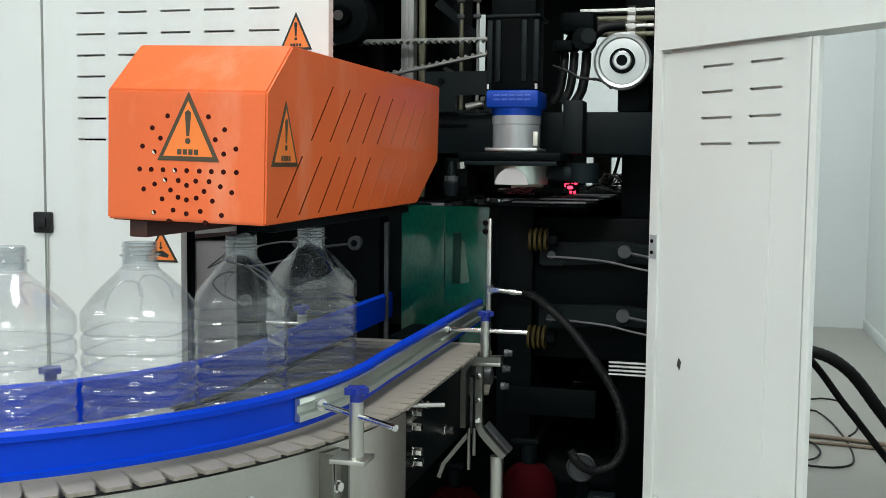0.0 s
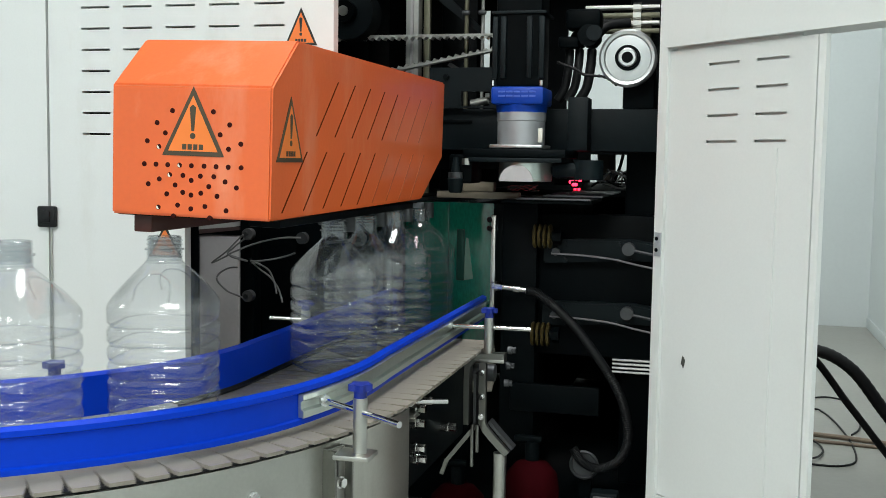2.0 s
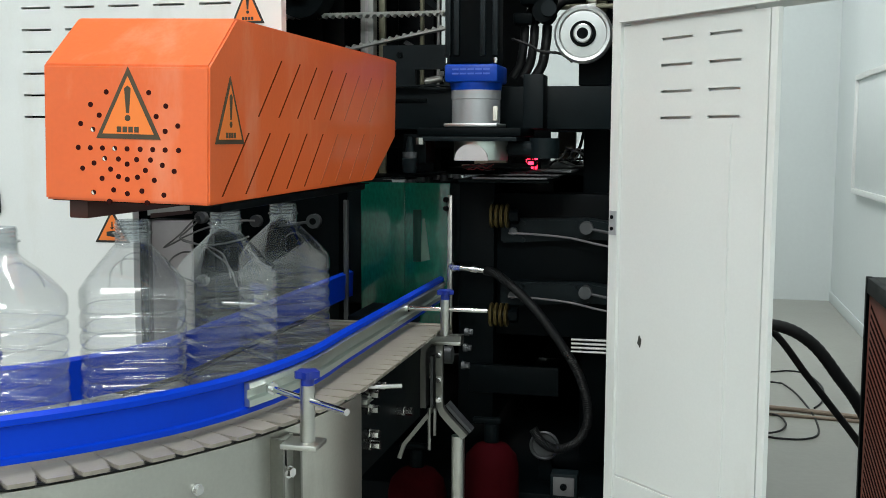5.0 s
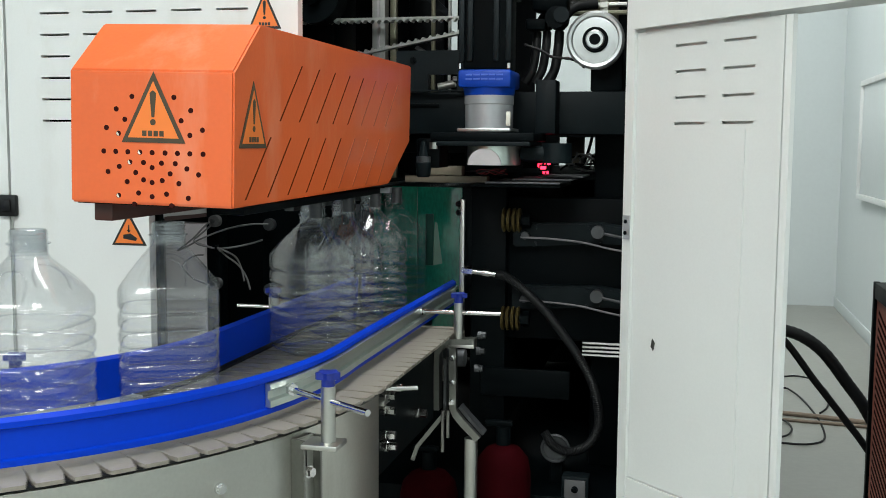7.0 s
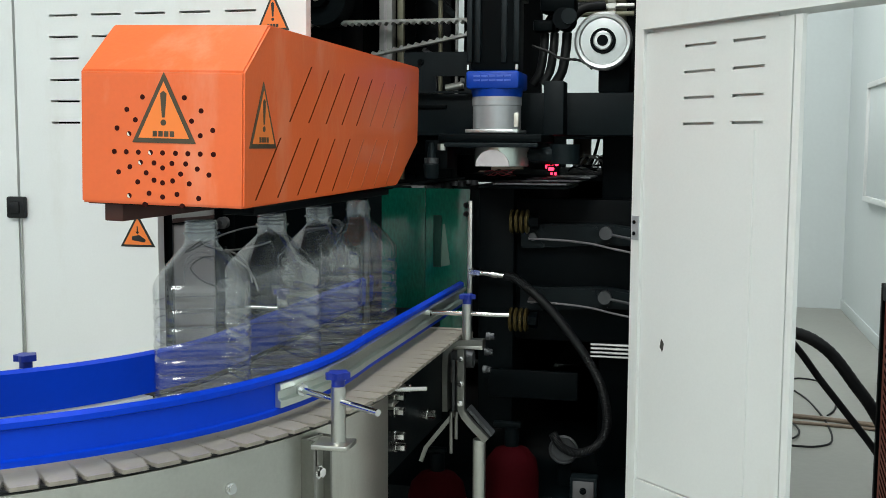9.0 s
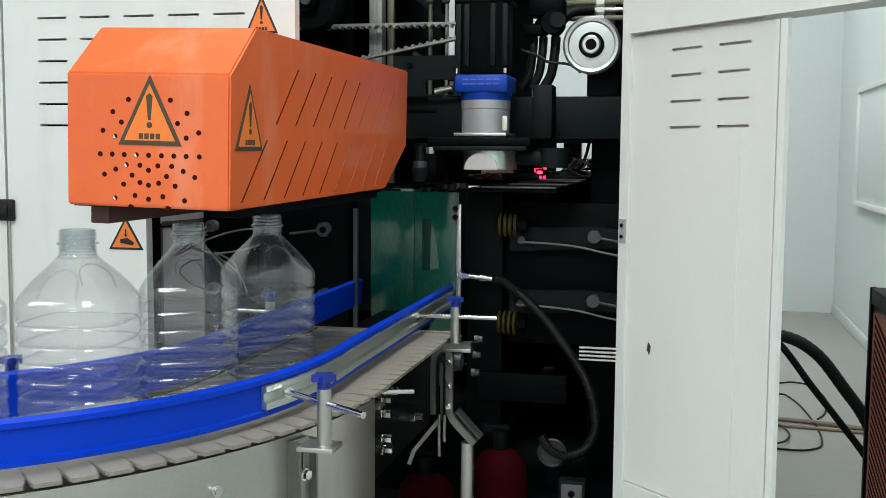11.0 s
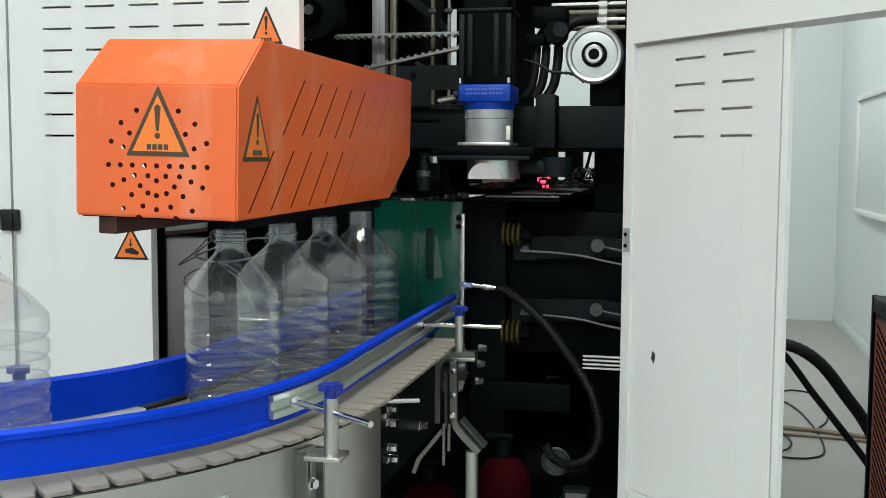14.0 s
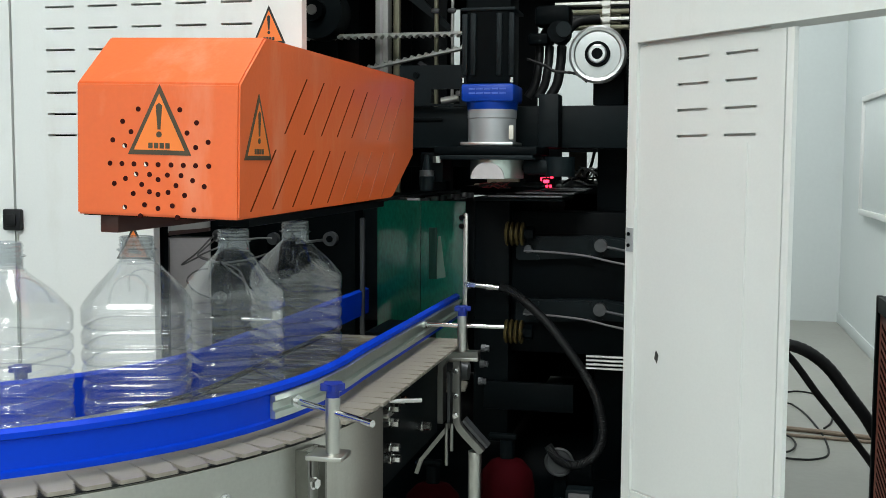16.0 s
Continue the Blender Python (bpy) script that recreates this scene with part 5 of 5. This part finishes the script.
# ---- things under the machine ----
def under_machine():
    for x, y, r, z in ((-0.355, 2.22, 0.06, 0.735), (-0.53, 2.26, 0.066, 0.655)):
        t = thing("red_cylinder", (x, y, 0), "dark red pressure cylinder standing on the floor", "cylinder", "red cylinders")
        bm = lathe(B(), [(r * 0.9, 0.0), (r, 0.02), (r, z - 0.06), (r * 0.9, z - 0.03), (r * 0.6, z - 0.008), (r * 0.25, z)], Matrix.Translation((x, y, 0)), 36)
        part("vessel", bm, RED, t)
        part("valve", cyl(B(), (x, y, z), (x, y, z + 0.04), 0.016, 14), BLACK, t, "dark valve head")
        part("lever", box(B(), (x - 0.04, y - 0.008, z + 0.04), (x + 0.02, y + 0.008, z + 0.052), 0.003), BLACK, t)
    p = thing("hose_coupling", (-0.27, 2.37, 0.69), "pale round hose coupling on the machine bed", "coupling")
    rot = Matrix.Translation((-0.26, 2.372, 0.69)) @ Matrix.Rotation(radians(90), 4, "X")
    part("ring", lathe(B(), [(0.02, 0.0), (0.033, 0.0), (0.034, 0.005), (0.03, 0.008), (0.0275, 0.006), (0.0265, 0.001), (0.02, 0.001)], rot, 40), DULL, p)
    part("stand", box(B(), (-0.275, 2.39, 0.6), (-0.245, 2.42, 0.7), 0.002), BLACK, p)
    s = thing("junction_box", (-0.2, 2.28, 0.6), "small grey junction box on the bed", "box")
    part("case", box(B(), (-0.235, 2.28, 0.6), (-0.175, 2.32, 0.655), 0.004), CHARCOAL, s)
    part("lid", box(B(), (-0.228, 2.275, 0.607), (-0.182, 2.2805, 0.648), 0.002), IRONGREY, s)
    part("screw", bolt(B(), (-0.205, 2.275, 0.628), (0, -1, 0), 0.006, 0.008), BLACK, s)
    r = thing("pipe_set", (-0.15, 2.36, 0.93), "bright parallel steel pipes", "pipes")
    for k in range(4):
        part("pipe", cyl(B(), (-0.2, 2.34, 0.943 - 0.009 * k), (-0.06, 2.34, 0.943 - 0.009 * k), 0.0032, 10), CHROME, r)
    part("clip", box(B(), (-0.1, 2.336, 0.908), (-0.09, 2.36, 0.95), 0.001), BLACK, r)


under_machine()


# ---- white enclosure with doorway ----
def enclosure():
    e = thing("door_1", (-0.09, 1.9, 0), "white sheet-metal machine door with vent slots, scuffed", "door", kind="structure")
    m = Matrix.Translation((-0.088, 1.9, 0)) @ Matrix.Rotation(radians(-45), 4, "Z")
    at = lambda u, z, s: m @ Vector((u, 0.003 * s, z))
    slots = []
    for r in range(4):
        for u0, u1 in ((0.114, 0.183), (0.219, 0.284)):
            slots.append((u0, u1, 1.414 + 0.0425 * r, 1.4185 + 0.0425 * r))
    part("leaf", slotted_panel(0.022, 0.358, 0.79, 1.572, at, slots), DIMWHITE, e, "white door leaf with vent slots")
    bm = B()
    prism(bm, [(0.0, -0.006), (0.0215, -0.006), (0.0215, 0.045), (0.0, 0.045)], lambda a, b, s: m @ Vector((a, b, 2.3 if s else 0.0)))
    part("jamb", bm, DIMWHITE, e)
    bm = B()
    prism(bm, [(0.268, -0.0016), (0.2695, -0.0016), (0.2695, -0.0002), (0.268, -0.0002)], lambda a, b, s: m @ Vector((a, b, 1.405 if s else 0.8)))
    part("fold_line", bm, DIMWHITE, e)
    for a, b in ((0.335, 0.343), (0.346, 0.3585)):
        bm = B()
        prism(bm, [(a, -0.007), (b, -0.007), (b, -0.0003), (a, -0.0003)], lambda u, v, s: m @ Vector((u, v, 1.571 if s else 0.79)))
        part("edge_bead", bm, DIMWHITE, e)
    bm = B()
    prism(bm, [(0.022, -0.004), (0.358, -0.004), (0.358, 0.002), (0.022, 0.002)], lambda a, b, s: m @ Vector((a, b, 0.788 if s else 0.0)))
    part("lower_panel", bm, DIMWHITE, e)
    bm = B()
    prism(bm, [(0.004, -0.001), (0.02, -0.001), (0.02, -0.0085), (0.004, -0.0085)], lambda a, b, s: m @ Vector((a, b - 0.0, 1.258 if s else 1.216)))
    lp = part("strike_plate", bm, CAST, e, "small steel strike plate")
    for z in (1.247, 1.227):
        part("screw", cyl(B(), m @ Vector((0.011, -0.0088, z)), m @ Vector((0.011, -0.0105, z)), 0.0035, 10), BLACK, lp)
    spot = [(0.0035, 0.0), (0.0045, 0.006), (0.002, 0.011), (-0.0005, 0.016), (-0.0022, 0.01), (-0.003, 0.002), (-0.004, -0.004), (-0.001, -0.008), (0.001, -0.014), (0.003, -0.006)]
    part("chip", prism(B(), [(0.078 + 1.2 * u, 1.037 + 0.75 * v) for u, v in spot], lambda u, v, e: m @ Vector((u, -0.0003 - 0.0006 * e, v))), CHIP, e, "dark worn spot in the paint")
    back = B()
    prism(back, [(0.03, 0.009), (0.3, 0.009), (0.3, 0.012), (0.03, 0.012)], lambda a, b, s: m @ Vector((a, b, 1.6 if s else 0.0)))
    part("backing", back, DIMWHITE, e)
    h = thing("wall_lintel", (0.2, 1.6, 1.58), "white sheet-metal lintel above the doorway", "lintel", kind="structure")
    bm = B()
    prism(bm, [(0.0215, -0.012), (0.9, -0.012), (0.9, 0.05), (0.0215, 0.05)], lambda a, b, s: m @ Vector((a, b, 2.3 if s else 1.578)))
    part("sheet", bm, DIMWHITE, h)
    bm = B()
    prism(bm, [(0.9, -0.012), (0.95, -0.012), (0.95, 0.05), (0.9, 0.05)], lambda a, b, s: m @ Vector((a, b, 2.3 if s else 0.0)))
    part("end_post", bm, DIMWHITE, h)


enclosure()


# ---- corridor things ----
def corridor():
    g = thing("louvred_unit", (0.8, 3.3, 0), "copper-brown louvred unit in a black frame on the floor", "cooling unit")
    x, y1, z1 = 0.595, 3.53, 0.962
    part("case", box(B(), (x + 0.02, 2.3, 0.0), (x + 0.5, y1, z1 - 0.002), 0.004), BLACK, g)
    bm = B()
    box(bm, (x, y1 - 0.035, 0.0), (x + 0.02, y1, z1), 0.003)
    box(bm, (x, 2.3, z1 - 0.05), (x + 0.02, y1 - 0.036, z1), 0.003)
    part("frame", bm, BLACK, g, "black frame")
    part("panel", box(B(), (x + 0.008, 2.3, 0.02), (x + 0.0195, y1 - 0.037, z1 - 0.052)), GRILLE, g, "copper-brown panel")
    # dark stripes paint the shade of the louvre slots
    for k in range(26):
        z = z1 - 0.09 - 0.026 * k
        bm = prism(B(), [(y1 - 0.075, z), (2.9, z - 0.14), (2.9, z - 0.129), (y1 - 0.075, z + 0.011)], lambda a, b, s: (x + (0.0079 if s else 0.007), a, b))
        part("louvre", bm, DARKHOLE, g)
    c = thing("thick_conduit", (0.7, 5.5, 0), "thick black corrugated conduit arching to the floor", "conduit")
    part("hose", tube(B(), [(-0.03, 3.7, 0.68), (0.15, 3.7, 0.75), (0.34, 3.7, 0.766), (0.46, 3.7, 0.712), (0.559, 3.7, 0.591), (0.621, 3.7, 0.504), (0.68, 3.7, 0.38), (0.74, 3.7, 0.18), (0.78, 3.72, 0.03), (0.86, 3.8, 0.022)], 0.02, 14, rings=0.0012, smooth=12), RUBBER, c)
    c = thing("black_cable", (0.6, 4.5, 0), "thick black cable hanging to the floor", "cable")
    part("hose", tube(B(), [(-0.03, 3.76, 0.74), (0.2, 3.76, 0.79), (0.333, 3.75, 0.742), (0.459, 3.75, 0.586), (0.547, 3.75, 0.476), (0.634, 3.75, 0.364), (0.74, 3.78, 0.2), (0.82, 3.8, 0.03), (0.9, 3.9, 0.014)], 0.0125, 12, smooth=8), RUBBER, c)
    c = thing("coiled_cable", (0.62, 5.4, 0), "thin black cable coiled loosely on the floor", "cable")
    part("loop", tube(B(), [(0.3, 6.3, 0.006), (0.572, 6.264, 0.006), (0.62, 6.2, 0.006), (0.661, 6.0, 0.006), (0.689, 5.717, 0.006), (0.699, 5.486, 0.006), (0.693, 5.27, 0.006), (0.665, 5.14, 0.006), (0.595, 5.073, 0.006),
                            (0.519, 5.064, 0.006), (0.45, 5.08, 0.006), (0.42, 5.12, 0.009), (0.472, 5.14, 0.012), (0.518, 5.2, 0.012), (0.546, 5.315, 0.012), (0.533, 5.443, 0.012), (0.49, 5.5, 0.012), (0.4, 5.5, 0.008)], 0.005, 8), RUBBER, c)
    part("tail", tube(B(), [(0.35, 6.45, 0.006), (0.597, 6.565, 0.006), (0.673, 6.61, 0.006), (0.75, 6.573, 0.006), (0.79, 6.47, 0.006), (0.82, 6.2, 0.006), (0.796, 5.97, 0.006), (0.765, 5.81, 0.006), (0.721, 5.7, 0.006)], 0.005, 8), RUBBER, c)
    for y0, y1, rad in ((5.66, 5.53, 0.012), (5.52, 5.455, 0.0085)):
        c = thing("floor_hose", (0.7, 5.6, 0), "dusty tan hose lying across the floor", "hose", "tan floor hoses")
        part("hose", tube(B(), [(0.3, y0, rad), (0.636, y0 * 0.62 + y1 * 0.38, rad), (0.95, y1, rad), (1.25, y1 - 0.03, rad)], rad, 8), TAN, c)
    c = thing("grey_cover", (1.12, 5.9, 0), "grey sheet cover leaning by the wall", "cover")
    part("sheet", prism(B(), [(5.6, 0.0), (6.6, 0.0), (5.9, 0.32)], lambda a, z, s: (1.1 + 0.15 * s, a, z)), GREYPAINT, c)


corridor()


# ---- movement ----
def motions():
    steps = [round(0.4 * i, 1) for i in range(41)]
    base = Matrix.Translation(conveyor.location).inverted()
    for ob, s0 in slats:
        walk(ob, [(t, base @ chain_pose(s0 + SPEED * t)) for t in steps])
    for ob, batch, k in bottles:
        times = {0.0, 16.0, *(round(0.5 * i, 1) for i in range(33))}
        for n in range(-1, 3):
            for c, _ in SHUTTLE:
                t = round(FIRST_OPEN + PERIOD * n + c, 2)
                if 0 < t < 16:
                    times.add(t)
        walk(ob, [(t, bottle_pose(t, batch, k)) for t in sorted(times)])
    for ob, gain in ((clamp_r, 1.0), (clamp_l, -0.77)):
        rows, home = [], ob.location.copy()
        for t in clamp_times():
            rows.append((t, Matrix.Translation(home + Vector((gain * clamp_at(t), 0, 0)))))
        walk(ob, rows)
    for ob in links:
        home = ob.location.copy()
        walk(ob, [(t, Matrix.Translation(home) @ Matrix.Rotation(radians(-46) * clamp_at(t) / 0.107, 4, "Y")) for t in clamp_times()])
    for ob in swinging:
        home = ob.location.copy()
        walk(ob, [(t, Matrix.Translation(home) @ Matrix.Rotation(radians(156) * clamp_at(t), 4, "Y")) for t in clamp_times()])
    home = grippers.location.copy()
    rows = []
    back = ((2.35, 0.0), (2.5, 0.1), (2.7, 0.5), (2.9, 0.9), (3.05, 1.0))
    times = {0.0, 16.0}
    for n in range(0, 3):
        for c in [c for c, _ in SHUTTLE] + [c for c, _ in back]:
            t = round(FIRST_OPEN + PERIOD * n + c, 2)
            if 0 < t < 16:
                times.add(t)
    for t in sorted(times):
        c = (t - FIRST_OPEN) % PERIOD
        rows.append((t, Matrix.Translation(home + Vector((0, TRAVEL * (1 - table(SHUTTLE, c) + table(back, c)), 0)))))
    walk(grippers, rows)


def clamp_at(t):
    return table(CLAMP_OPEN, (t - FIRST_OPEN) % PERIOD)


def clamp_times():
    times = {0.0, 16.0}
    for n in range(0, 3):
        for c, _ in CLAMP_OPEN:
            t = round(FIRST_OPEN + PERIOD * n + c, 2)
            if 0 < t < 16:
                times.add(t)
    return sorted(times)


motions()
